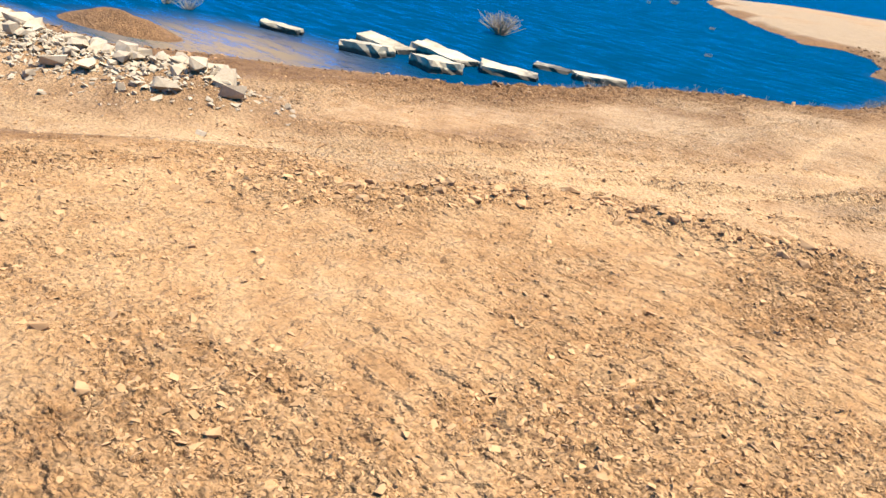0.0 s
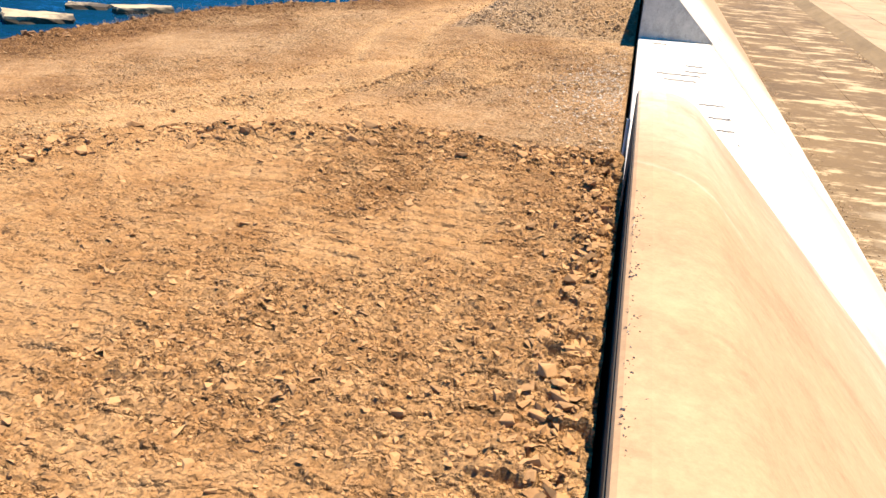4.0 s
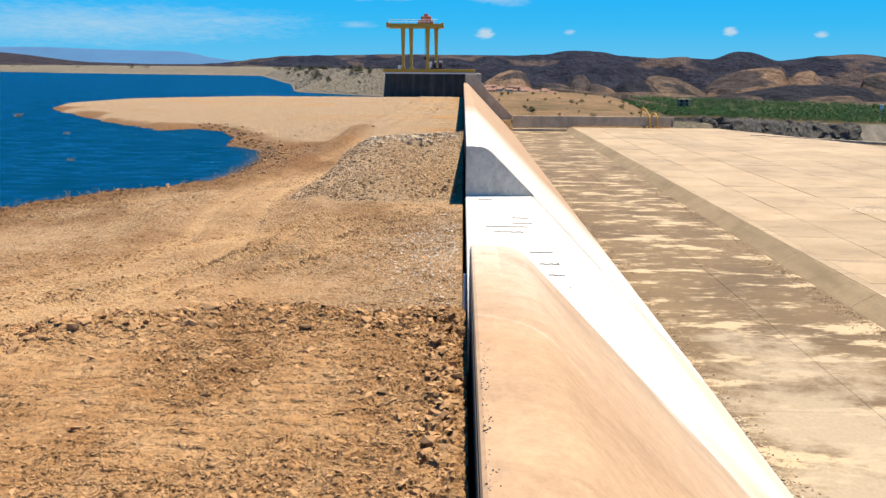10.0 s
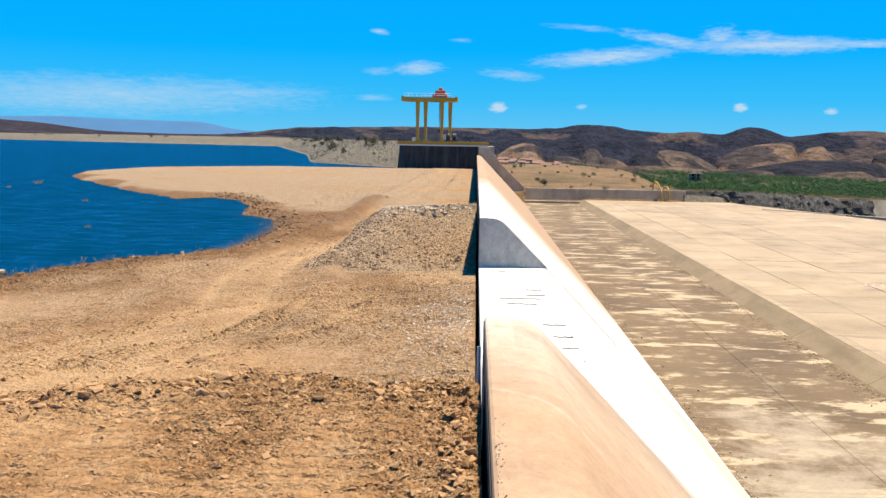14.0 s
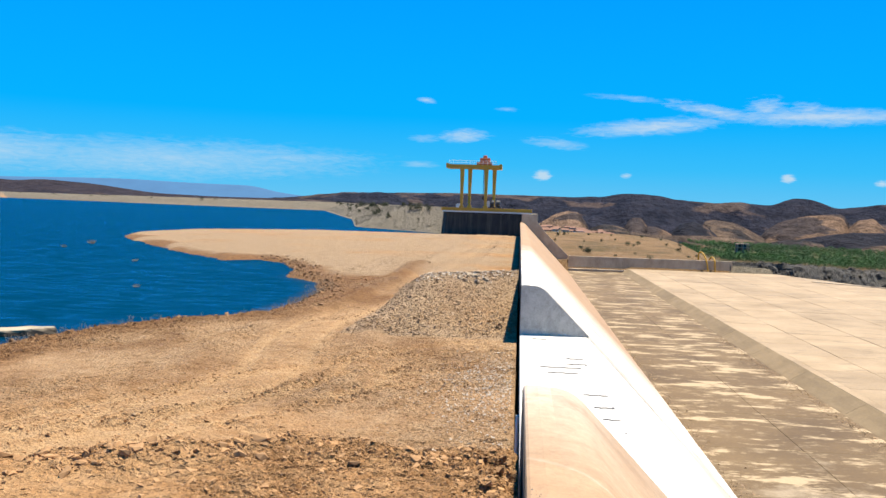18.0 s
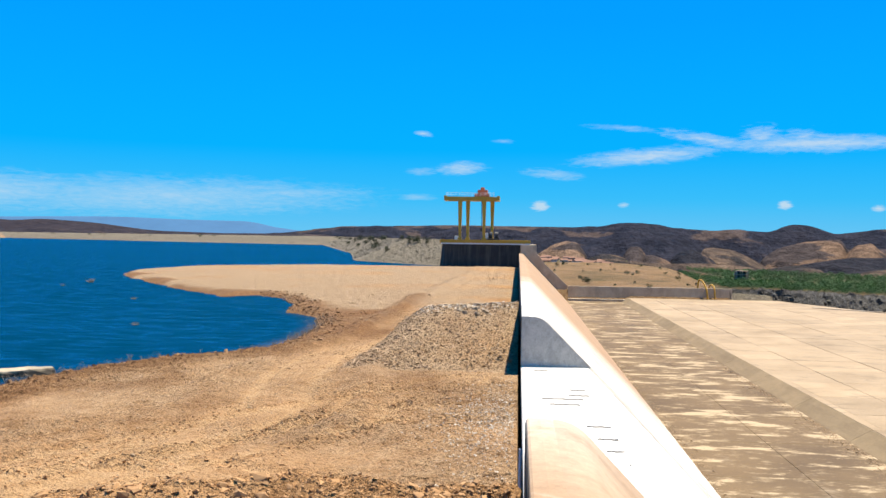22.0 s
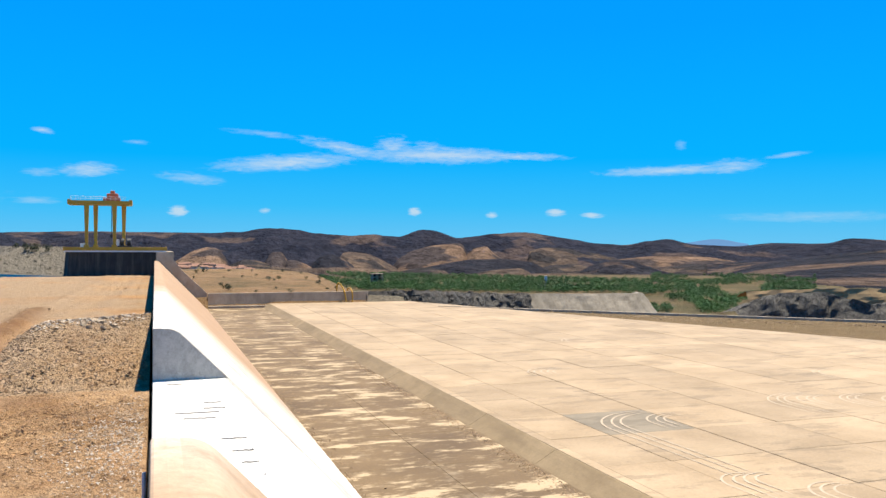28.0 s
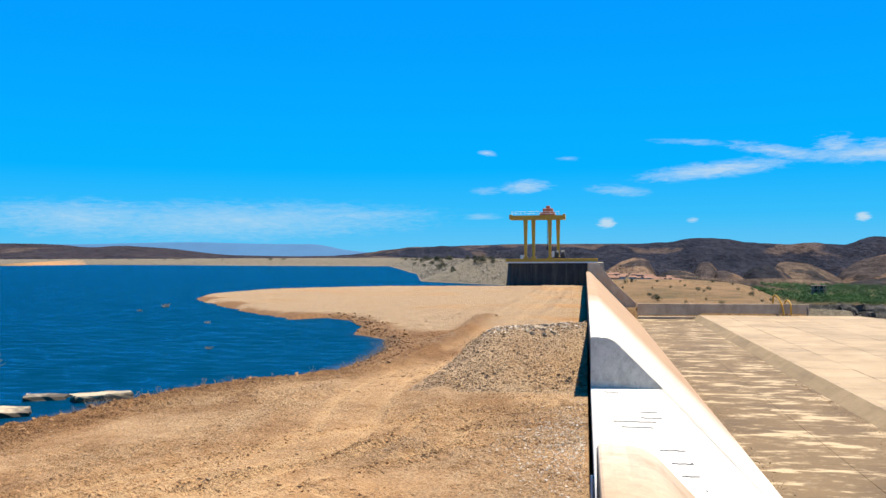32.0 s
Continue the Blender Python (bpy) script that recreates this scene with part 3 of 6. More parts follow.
TYRES = ([(-0.6, 27.6), (-3.5, 25.6), (-6.5, 22.5), (-9.5, 17.5), (-13, 12)], [(-1.7, 29), (-4.2, 25.7), (-4.3, 22.6), (-5.5, 19.5), (-7.2, 17.5), (-11, 14)], [(-3, 15.5), (-7, 16.5), (-11, 15), (-17, 10)],
         [(-1.2, 14.0), (-4.0, 13.2), (-7.5, 13.4), (-12, 11.5)], [(-0.8, 24.0), (-3.6, 22.8), (-6.2, 19.4), (-8.4, 15.0)])


def ground_height(X, Y):
    d = distance_to(X, Y, SHORE)
    far = smooth(50, 75, Y)
    wob = fbm(X, Y, 0.35, 4, 3)
    d = d + 0.5 * wob * (1 + far)
    bank = 0.45 * (1 - np.exp(-np.maximum(d, 0) / 0.7)) + (0.65 - 0.45 * far) * smooth(0.5, 13, d)
    z = np.where(d > 0, WATER + bank, WATER + np.maximum(0.16 * d, -6))
    # berm of pushed-up soil beside the track
    berm = distance_to(X, Y, BERM, False)
    z += 0.28 * np.exp(-(berm / 0.7) ** 2) * (1 + wob)
    ruts = distance_to(X, Y, TRACK, False)
    z -= 0.07 * (np.exp(-((ruts - 0.85) / 0.25) ** 2)) * (d > 1)
    z += 0.12 * np.exp(-((ruts - 2.6) / 0.5) ** 2) * (d > 1) * (1 + wob)
    # mound across the plateau, beside the higher weir
    yr = 40.0 + 0.4 * np.clip(X, -8, 0)
    foot = 31.0 + 0.12 * np.clip(X + 4, -4, 0) ** 2
    up = np.clip((Y - foot + 0.3 * wob) / (yr - foot), 0, 1)
    down = 1 - smooth(0, 5, Y - yr)
    flank = smooth(-6.9, -3.9, X + 0.3 * wob)
    z += 1.85 * up * down * flank
    # the near fill
    fd = distance_to(X, Y, FILL)
    width = 2.3 + 5.0 * smooth(-7, -10, X)
    k = 1 - smooth(0, 1, -(fd + 0.2 * wob) / width)
    z = z * (1 - k) + k * (1.5 + 0.05 * fbm(X, Y, 0.5, 3, 5))
    z += k * (1 - k) * 0.3
    heap = distance_to(X, Y, [(-27.5, 6.6), (-24, 8.2), (-21, 9.3), (-17.5, 10.8)], False)
    z += 0.75 * np.exp(-(heap / 1.3) ** 2) * (1 + 0.4 * wob)
    soil = ((X + 33.5) / 6.0) ** 2 + ((Y - 6.8) / 2.6) ** 2
    z += 1.7 * np.exp(-soil) * (1 + 0.35 * wob)
    islet = (((X + 32.2) * 0.94 + (Y - 16.4) * 0.34) / 2.7) ** 2 + (((Y - 16.4) * 0.94 - (X + 32.2) * 0.34) / 1.2) ** 2
    z = np.maximum(z, WATER - 0.4 + 1.25 * np.exp(-islet) * (1 + 0.45 * wob))
    land = (d > 0)
    rough = (0.025 * fbm(X, Y, 5.0, 2, 17)) * k
    z += np.where(X > -10, rough, 0)
    z += crust(X, Y, k, d, ruts)
    z += 0.10 * np.exp(-((d - 2.5) / 2.5) ** 2) * fbm(X, Y, 1.3, 3, 22) * land * (Y < 70)
    z += np.where(land & (Y < 60), 0.025 * fbm(X, Y, 4.5, 2, 23) * (1 - k), 0)
    z += np.where(land, 0.02 * fbm(X, Y, 2.2, 3, 7) + 0.03 * fbm(X, Y, 0.9, 2, 8), 0)
    rim = np.exp(-(fd / 0.45) ** 2) * smooth(-9.5, -6, X)
    z += rim * 0.10 * (1 + fbm(X, Y, 3.0, 2, 9))
    # the dam, seen behind the reservoir
    dd = distance_to(X, Y, DAM, False)
    dam = 4.3 - np.maximum(dd - 4.0, 0) / 2.4 + 0.12 * fbm(X, Y, 0.4, 3, 10)
    side = (Y > 168) & (X < 5)
    z = np.where(side, np.maximum(z, np.maximum(dam, -7)), z)
    # behind the dam the land lies dry
    east = np.interp(Y, [p[1] for p in DAM], [p[0] for p in DAM])
    behind = (X > east) & (Y > 183) & (X < 0.2)
    z = np.where(behind & (dd > 4), np.maximum(dam, -3.5 + 1.5 * fbm(X, Y, 0.01, 3, 11)), z)
    # downstream side
    right = X > 0.2
    cut = BASIN - 0.7
    fl = np.interp(X, [p[0] for p in BANK], [p[1] for p in BANK])
    field = -4.75 + 0.25 * fbm(X, Y, 0.05, 3, 13) - np.interp(X, [40, 58, 82, 141], [0.2, 1.5, 3.3, 4.9]) + 0.7 * smooth(170, 230, Y) * (1 - smooth(20, 110, X)) - 15 * smooth(330, 520, Y)
    bearing = np.degrees(np.arctan2(X, np.maximum(Y, 1)))
    gone = smooth(8, 75, Y - fl + 3 * fbm(X, Y, 0.05, 2, 18)) * smooth(9.5, 16, bearing)
    field = field * (1 - gone) + gone * -20.5
    edge = np.interp(Y, [-200, 75, 92, 112, 132, 148, 163], [210, 84, 76, 70, 60, 56, 49])
    e = X - edge
    rail = np.interp(X, [40, 58, 107, 300], [156, 140, 96, -77])
    low = APRON - 0.25 - 14.5 * smooth(3, 34, Y - rail) + 0.8 * fbm(X, Y, 0.06, 3, 15) * smooth(3, 20, Y - rail)
    fd2 = Y - fl
    hill = low + (field - low) * smooth(0.5, 5, fd2 + 0.8 * fbm(X, Y, 0.12, 3, 16))
    zr = np.where(e < 0, np.where(X < 20.8, cut, APRON - 0.7), np.where(Y > WALL, hill, low))
    zr = np.where((e < 0) & (Y > WALL), field, zr)
    zr = np.where((e >= 0) & (Y > WALL), hill, zr)
    zr = np.where((X > 600) | (Y > 700), np.minimum(zr, -20), zr)
    zr = np.where((X > 139) & (Y > 236), np.minimum(zr, -20.5), zr)
    # beyond the river the valley floor falls away
    R = np.hypot(X, Y)
    zr = zr - 60 * np.where(bearing > 7.5, smooth(800, 1150, R), smooth(1150, 1500, R))
    return np.where(right & ~behind, np.where(right & (Y < WALL) & (X < 9.6), cut, zr), z)


def steps(*spans):
    out = [spans[0][0]]
    for a, b, n in spans:
        out += list(np.linspace(a, b, n + 1)[1:])
    return np.array(out)


GX = steps((-4500, -700, 16), (-700, -140, 44), (-140, -66, 40), (-66, -46, 44), (-46, -21, 78), (-21, 0.1, 70), (0.1, 0.34, 1), (0.34, 24, 10), (24, 150, 84), (150, 800, 60), (800, 4500, 18))
GY = steps((-4500, -60, 12), (-60, 0, 20), (0, 12, 34), (12, 32, 64), (32, 60, 84), (60, 163.1, 120), (163.1, 163.5, 1), (163.5, 260, 82), (260, 700, 56), (700, 4500, 24))


def ground_sheet(name, X, Y, Zg, smoothed):
    me = grid_mesh(name, np.stack([X, Y, Zg], -1), M["dirt"], smoothed)
    d = distance_to(X, Y, SHORE)
    ruts = distance_to(X, Y, TRACK, False)
    fd = distance_to(X, Y, FILL)
    left = (X < 0.2) & (Y < 175)
    n1 = fbm(X, Y, 0.15, 4, 21)
    mound = (X > -6.6) & (Y > 30.6) & (Y < 41) & (X < 0.2)
    sand = np.exp(-(ruts / 1.7) ** 2) * 0.35 + 1.0 * np.exp(-((ruts - 0.9) / 0.24) ** 2) + 0.12 * smooth(-6, -14, X) * (fd < 0) + 0.3 * np.exp(-((X + 4) / 2.5) ** 2) * (Y > 42)
    for arc in TYRES:
        sand += 1.1 * np.exp(-((distance_to(X, Y, arc, False) - 0.75) / 0.2) ** 2) * (fd < 0)
    sand -= 0.6 * np.exp(-((ruts - 2.6) / 0.6) ** 2)
    # swept sandy sheets between the stony patches of the fill
    sand += np.clip(0.05 - 0.4 * fbm(X, Y, 0.7, 3, 31), 0, 0.18) * (fd > 0) * smooth(-0.5, -2.5, X) + 0.12 * smooth(-2.5, -6, X) * (fd > 0)
    sand = np.where(left & ~mound, sand * (d > 1.5), 0) + 0.25 * n1
    attribute(me, "sand", np.where(left, sand, -1))
    # the berm's shade is put into the same dark tone as the wet shore
    berm = distance_to(X, Y, BERM, False)
    strip = 1 - smooth(2.5 - 1.7 * smooth(55, 75, Y), 7.5 - 5.0 * smooth(55, 75, Y), d + 4.0 * n1)
    wet_or_shaded = np.where(left, np.maximum(strip * 0.85, 0.75 * np.exp(-(berm / 1.1) ** 2)), -1)
    turned = np.clip(1.5 * fbm(X * 0.8 + 0.6 * Y, Y * 0.35 - 0.5 * X, 0.42, 4, 47) - 0.05, 0, 0.6) * left * (fd < -0.5) * (Y < 60) * (1 - np.exp(-(ruts / 1.6) ** 2))
    attribute(me, "wet_or_shaded", np.maximum(wet_or_shaded, np.where(left, turned, -1)))
    dd = distance_to(X, Y, DAM, False)
    pale = np.where(left, smooth(42, 70, Y) * (0.3 + 0.3 * smooth(-6, -14, X)) + 0.8 * n1 * (Y > 45) + (0.5 + 0.7 * n1) * (fd < -2) * (1 - np.clip(sand, 0, 0.6)) + 0.4 * mound, 0) + np.where((X > 0.2) & (Y < 161), 0.4, 0)
    attribute(me, "pale", pale)
    cutting = (X > 40) & (Y > 155) & (Y < 235) & (distance_to(X, Y, BANK, False) < 9)
    attribute(me, "rock", np.where(((dd < 45) & (Y > 168) & (X < 5)) | cutting, 1.0, -1))
    attribute(me, "straw", np.where((X > 0.2) & (Y > 155), 0.8, -1))
    attribute(me, "scrub", np.where(((X > 150) | (Y > 400)) & (dd > 60), 0.85 + 0.5 * n1, np.where((X > 45) & (Y < 161), 0.68, np.where((X > 0.2) & (Y > 164), 0.22 + 0.9 * n1, -1))))
    attribute(me, "stony", np.where(left & (Y < 45), stoniness(X, Y), 0.8))
    attribute(me, "graded", np.where(left, smooth(-0.5, 0.6, fd) * smooth(-5.8, -3.6, X), 0))
    return me


def build_ground():
    X, Y = np.meshgrid(GX, GY, indexing="ij")
    Zg = ground_height(X, Y)
    # the coarse sheet sinks under the two finely built patches
    for r in (PATCH_NEAR, PATCH_PLATEAU):
        Zg -= 0.45 * ((X > r[0] + 0.8) & (X < 0.11) & (Y > r[2] + 0.8) & (Y < r[3] - 0.8))
    tagged(new("ground", ground_sheet("ground", X, Y, Zg, True)), "bulldozed ochre dirt and gravel bank sloping to a reservoir", "ground", kind="structure")
    for name, r, nx, ny, label in (("fill_crust", PATCH_NEAR, 500, 500, "crusted ochre fill with crawler treads and broken clods"), ("plateau_crust", PATCH_PLATEAU, 330, 420, "rutted dry dirt plateau with clods and tyre tracks")):
        ys = r[2] + (r[3] - r[2]) * np.linspace(0, 1, ny) ** 1.25
        X, Y = np.meshgrid(np.linspace(r[0], r[1], nx), ys, indexing="ij")
        Zp = ground_height(X, Y) + 0.004 * inset(X, Y, r, 0.2)
        # its rim dips under the sheet around it, and into the crevice at the weir
        Zp[0, :] -= 0.3
        Zp[:, 0] -= 0.3
        Zp[:, -1] -= 0.3
        Zp[-1, :] -= 0.6
        tagged(new(name, ground_sheet(name, X, Y, Zp, False)), label, "ground", kind="structure")


build_ground()


def build_far_dam():
    """The long earth dam closing the reservoir, a low straight bank."""
    line = np.array(DAM[4:])
    seg = np.concatenate([[0], np.cumsum(np.hypot(*(line[1:] - line[:-1]).T))])
    u = np.arange(0, seg[-1], 6.0)
    X, Y = np.interp(u, seg, line[:, 0]), np.interp(u, seg, line[:, 1])
    tx, ty = np.gradient(X), np.gradient(Y)
    n = np.hypot(tx, ty)
    nx, ny = ty / n, -tx / n
    P = np.zeros((len(u), 8, 3))
    for j, (o, z) in enumerate(((-22, -4), (-15, 0.2), (-9, 2.8), (-5.2, 4.45), (-4.2, 4.7), (4.2, 4.7), (9, 2.5), (22, -4))):
        wob = 0.25 * fbm(X + j * 9.0, Y, 0.08, 3, 61)
        P[:, j] = np.stack([X + o * nx, Y + o * ny, z + wob], -1)
    me = grid_mesh("far_dam", P, M["dirt"])
    k = np.ones(P.shape[:2])
    for nm in ("sand", "wet_or_shaded", "pale", "straw", "scrub"):
        attribute(me, nm, -k)
    attribute(me, "graded", 0 * k)
    attribute(me, "stony", k)
    attribute(me, "rock", k)
    tagged(new("far_dam", me), "long low grey-beige earth dam across the reservoir", "dam", kind="structure")


build_far_dam()


def build_water():
    xs = steps((-3500, -140, 20), (-140, -12, 160), (-12, 0.1, 4))
    ys = steps((-500, -20, 10), (-20, 190, 200), (190, 1400, 20))
    X, Y = np.meshgrid(xs, ys, indexing="ij")
    me = grid_mesh("water", np.stack([X, Y, np.full_like(X, WATER)], -1), M["water"])
    d = distance_to(X, Y, SHORE)
    nook = np.exp(-(((X + 28.5) / 5.5) ** 2 + ((Y - 18.5) / 4.4) ** 2) ** 1.5)
    attribute(me, "shallow", np.clip((1 - smooth(0, 1.1, -d)) * 0.4 * (1 - smooth(40, 70, Y)) + 0.85 * nook, 0, 1))
    tagged(new("water", me), "deep blue wind-rippled reservoir water, brown in the shallows", "water", kind="structure")


build_water()


# ---- the weir ----
def profile(top):
    """The weir's cross section above the basin floor, from the upstream face over the crest to the toe."""
    pts = [(FACE, -8.5), (FACE, CREST - 0.05), (FACE + 0.015, CREST - 0.02), (FACE + 0.05, CREST - 0.004), (FACE + 0.22, CREST), (FACE + 0.42, CREST - 0.02)]
    for i in range(1, 7):
        a = radians(45 * i / 6)
        pts.append((FACE + 0.42 + 0.75 * sin(a), CREST - 0.02 - 0.75 * (1 - cos(a))))
    x, z = pts[-1]
    drop = z - (BASIN + 0.35)
    pts.append((x + drop * 0.955, z - drop))
    pts += [(x + drop * 0.955 + 0.16, BASIN + 0.13), (x + drop * 0.955 + 0.34, BASIN + 0.02), (x + drop * 0.955 + 0.34, -8.5)]
    if top < CREST:
        cutx = next(a[0] + (b[0] - a[0]) * (a[1] - top) / (a[1] - b[1]) for a, b in zip(pts[5:], pts[6:]) if a[1] >= top > b[1])
        pts = [(FACE, -8.5), (FACE, top - 0.03), (FACE + 0.03, top), (cutx - 0.05, top)] + [(cutx + 0.04, top - 0.06)] + [p for p in pts[5:] if p[1] < top - 0.1]
    return pts


def extruded(pts, ys, sag=0.0):
    bm = bmesh.new()
    rings = [[bm.verts.new((x, y, z)) for x, z in pts] for y in ys]
    n = len(pts)
    for a, b in zip(rings, rings[1:]):
        for i in range(n):
            f = bm.faces.new((a[i], a[(i + 1) % n], b[(i + 1) % n], b[i]))
            f.smooth = n > 8 and 4 < i < n - 4
    bm.faces.new(rings[0][::-1])
    bm.faces.new(rings[-1])
    bmesh.ops.recalc_face_normals(bm, faces=bm.faces)
    return bm


def build_weir():
    w = empty("spillway_weir", FACE, 80, -7, "long concrete spillway weir with a rounded crest and a lowered gap", "weir")
    part("near_section", extruded(profile(CREST), np.linspace(-40, N0, 12)), M["old_concrete"], w, "ochre-stained old concrete crest")
    part("gap_section", extruded(profile(NOTCH), np.linspace(N0, N1, 6)), M["new_concrete"], w, "freshly cut white concrete sill")
    part("far_section", extruded(profile(CREST), np.linspace(N1, END, 24)), M["old_concrete"], w, "ochre-stained old concrete crest")
    # thin added sheets that carry the upstream face's shade as colour
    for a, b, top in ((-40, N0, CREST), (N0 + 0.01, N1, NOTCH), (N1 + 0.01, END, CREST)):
        part("upstream_face", boxed(FACE - 0.014, FACE - 0.002, a, b, -3.0, top - 0.075), M["face_shade"], w, "upstream face with its shade put into a near-black colour")
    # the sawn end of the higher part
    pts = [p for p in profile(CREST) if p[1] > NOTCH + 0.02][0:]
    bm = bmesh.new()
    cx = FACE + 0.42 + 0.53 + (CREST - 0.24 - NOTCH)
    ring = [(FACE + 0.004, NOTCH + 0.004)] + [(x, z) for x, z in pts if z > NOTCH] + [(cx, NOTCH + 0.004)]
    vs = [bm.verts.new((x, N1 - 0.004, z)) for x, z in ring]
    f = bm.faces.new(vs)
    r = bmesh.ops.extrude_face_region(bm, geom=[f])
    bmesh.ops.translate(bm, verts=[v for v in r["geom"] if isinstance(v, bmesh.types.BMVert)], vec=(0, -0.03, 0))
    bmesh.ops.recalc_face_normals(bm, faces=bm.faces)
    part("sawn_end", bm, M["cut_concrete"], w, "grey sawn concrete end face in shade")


build_weir()

# ---- tower and crane ----
TY = 167.0


def build_tower():
    w = empty("intake_tower", -7, TY, WATER, "dark water-stained concrete intake tower with a yellow deck edge", "tower")
    bm = bmesh.new()
    ring0, ring1 = [], []
    plan = [(-15.3, TY + 6), (-15.3, TY + 1.5), (-14.6, TY + 0.4), (-13.0, TY), (0.4, TY), (0.4, TY + 14), (-15.3, TY + 14)]
    for x, y in plan:
        k = 0.6 if x < -12 else 0.0
        ring0.append(bm.verts.new((x - k * 0.9, y - 0.2, -3.0)))
        ring1.append(bm.verts.new((x, y, 3.55)))
    n = len(plan)
    for i in range(n):
        bm.faces.new((ring0[i], ring0[(i + 1) % n], ring1[(i + 1) % n], ring1[i]))
    bm.faces.new(ring1)
    bmesh.ops.recalc_face_normals(bm, faces=bm.faces)
    part("body", bm, M["tower"], w)
    part("deck_slab", boxed(-15.4, 2.3, TY - 0.36, TY + 14, 3.55, 3.8, 0.02), M["white_paint"], w, "pale concrete deck slab")
    part("edge_beam", boxed(-15.6, 2.4, TY - 0.3, TY + 0.1, 3.8, DECK + 0.05, 0.03), M["yellow"], w, "yellow-painted edge beam")
    part("abutment", boxed(0.45, 3.6, TY - 0.1, TY + 14, -7, 3.6, 0.03), M["wall"], w, "weathered concrete abutment")
    return w


def build_crane():
    c = empty("gantry_crane", -9, TY + 2, DECK, "yellow steel gantry crane standing on the intake deck", "gantry crane")
    top = 12.3
    for x, y in ((-11.7, TY + 0.6), (-10.4, TY + 5.0), (-6.9, TY + 0.6), (-5.4, TY + 5.0)):
        bm = bmesh.new()
        lo = [bm.verts.new((x + a * 0.22, y + b * 0.25, DECK + 0.02)) for a, b in ((-1, -1), (1, -1), (1, 1), (-1, 1))]
        hi = [bm.verts.new((x + a * 0.42, y + b * 0.35, top)) for a, b in ((-1, -1), (1, -1), (1, 1), (-1, 1))]
        for i in range(4):
            bm.faces.new((lo[i], lo[(i + 1) % 4], hi[(i + 1) % 4], hi[i]))
        bm.faces.new(lo[::-1])
        bm.faces.new(hi)
        leg = part("leg", bm, M["yellow"], c)
        part("wheel_carriage", boxed(x - 0.45, x + 0.45, y - 0.3, y + 0.3, DECK - 0.02, DECK + 0.45, 0.04), M["yellow"], leg)
    for y in (TY + 0.6, TY + 5.0):
        part("girder", boxed(-14.9, -3.9, y - 0.35, y + 0.35, top, top + 0.75, 0.03), M["yellow"], c)
    for x in (-14.7, -4.1):
        part("end_beam", boxed(x - 0.25, x + 0.25, TY + 0.2, TY + 5.4, top + 0.02, top + 0.95, 0.03), M["yellow"], c)
    for i in range(12):
        x = -14.4 + i * 0.85
        bm = bmesh.new()
        rod(bm, (x, TY + 0.3, top + 0.72), (x, TY + 0.3, top + 1.5), 0.03, sides=6)
        part("rail_post", bm, M["white_paint"], c)
    for z in (1.1, 1.5):
        bm = bmesh.new()
        rod(bm, (-14.5, TY + 0.3, top + z), (-4.9, TY + 0.3, top + z), 0.03, sides=6)
        part("handrail", bm, M["white_paint"], c)
    tr = part("trolley", boxed(-8.9, -5.9, TY + 0.4, TY + 4.8, top + 0.75, top + 1.35, 0.06), M["orange"], c, "faded orange hoist trolley")
    part("winch_house", boxed(-8.3, -6.3, TY + 1.0, TY + 4.2, top + 1.35, top + 2.15, 0.12), M["orange"], tr)
    part("motor", boxed(-7.7, -6.9, TY + 1.4, TY + 3.6, top + 2.15, top + 2.7, 0.15), M["orange"], tr)
    bm = bmesh.new()
    rod(bm, (-7.5, TY + 2.6, DECK + 2.4), (-7.5, TY + 2.6, top + 0.8), 0.06, sides=6)
    rope = part("hoist_rope", bm, M["black"], c)
    part("hook_block", boxed(-7.7, -7.3, TY + 2.4, TY + 2.8, DECK + 1.7, DECK + 2.45, 0.08), M["black"], rope)


build_tower()
build_crane()


# ---- basin, sill, apron ----
def clip(poly, a, b):
    """The part of a flat convex outline on the left of the line from a to b."""
    out = []
    side = lambda p: (b[0] - a[0]) * (p[1] - a[1]) - (b[1] - a[1]) * (p[0] - a[0])
    for p, q in zip(poly, poly[1:] + poly[:1]):
        sp, sq = side(p), side(q)
        if sp >= 0:
            out.append(p)
        if (sp > 0 > sq) or (sp < 0 < sq):
            k = sp / (sp - sq)
            out.append((p[0] + k * (q[0] - p[0]), p[1] + k * (q[1] - p[1])))
    return out


def slab_mesh(poly, z0, z1):
    """A slab with a small chamfer round its top."""
    cx, cy = sum(p[0] for p in poly) / len(poly), sum(p[1] for p in poly) / len(poly)
    inner = [(p[0] + (cx - p[0]) * 0.012, p[1] + (cy - p[1]) * 0.012) for p in poly]
    n = len(poly)
    verts = [(x, y, z0) for x, y in poly] + [(x, y, z1 - 0.02) for x, y in poly] + [(x, y, z1) for x, y in inner]
    faces = [tuple(range(2 * n, 3 * n))]
    for i in range(n):
        j = (i + 1) % n
        faces += [(i, j, n + j, n + i), (n + i, n + j, 2 * n + j, 2 * n + i)]
    return verts, faces


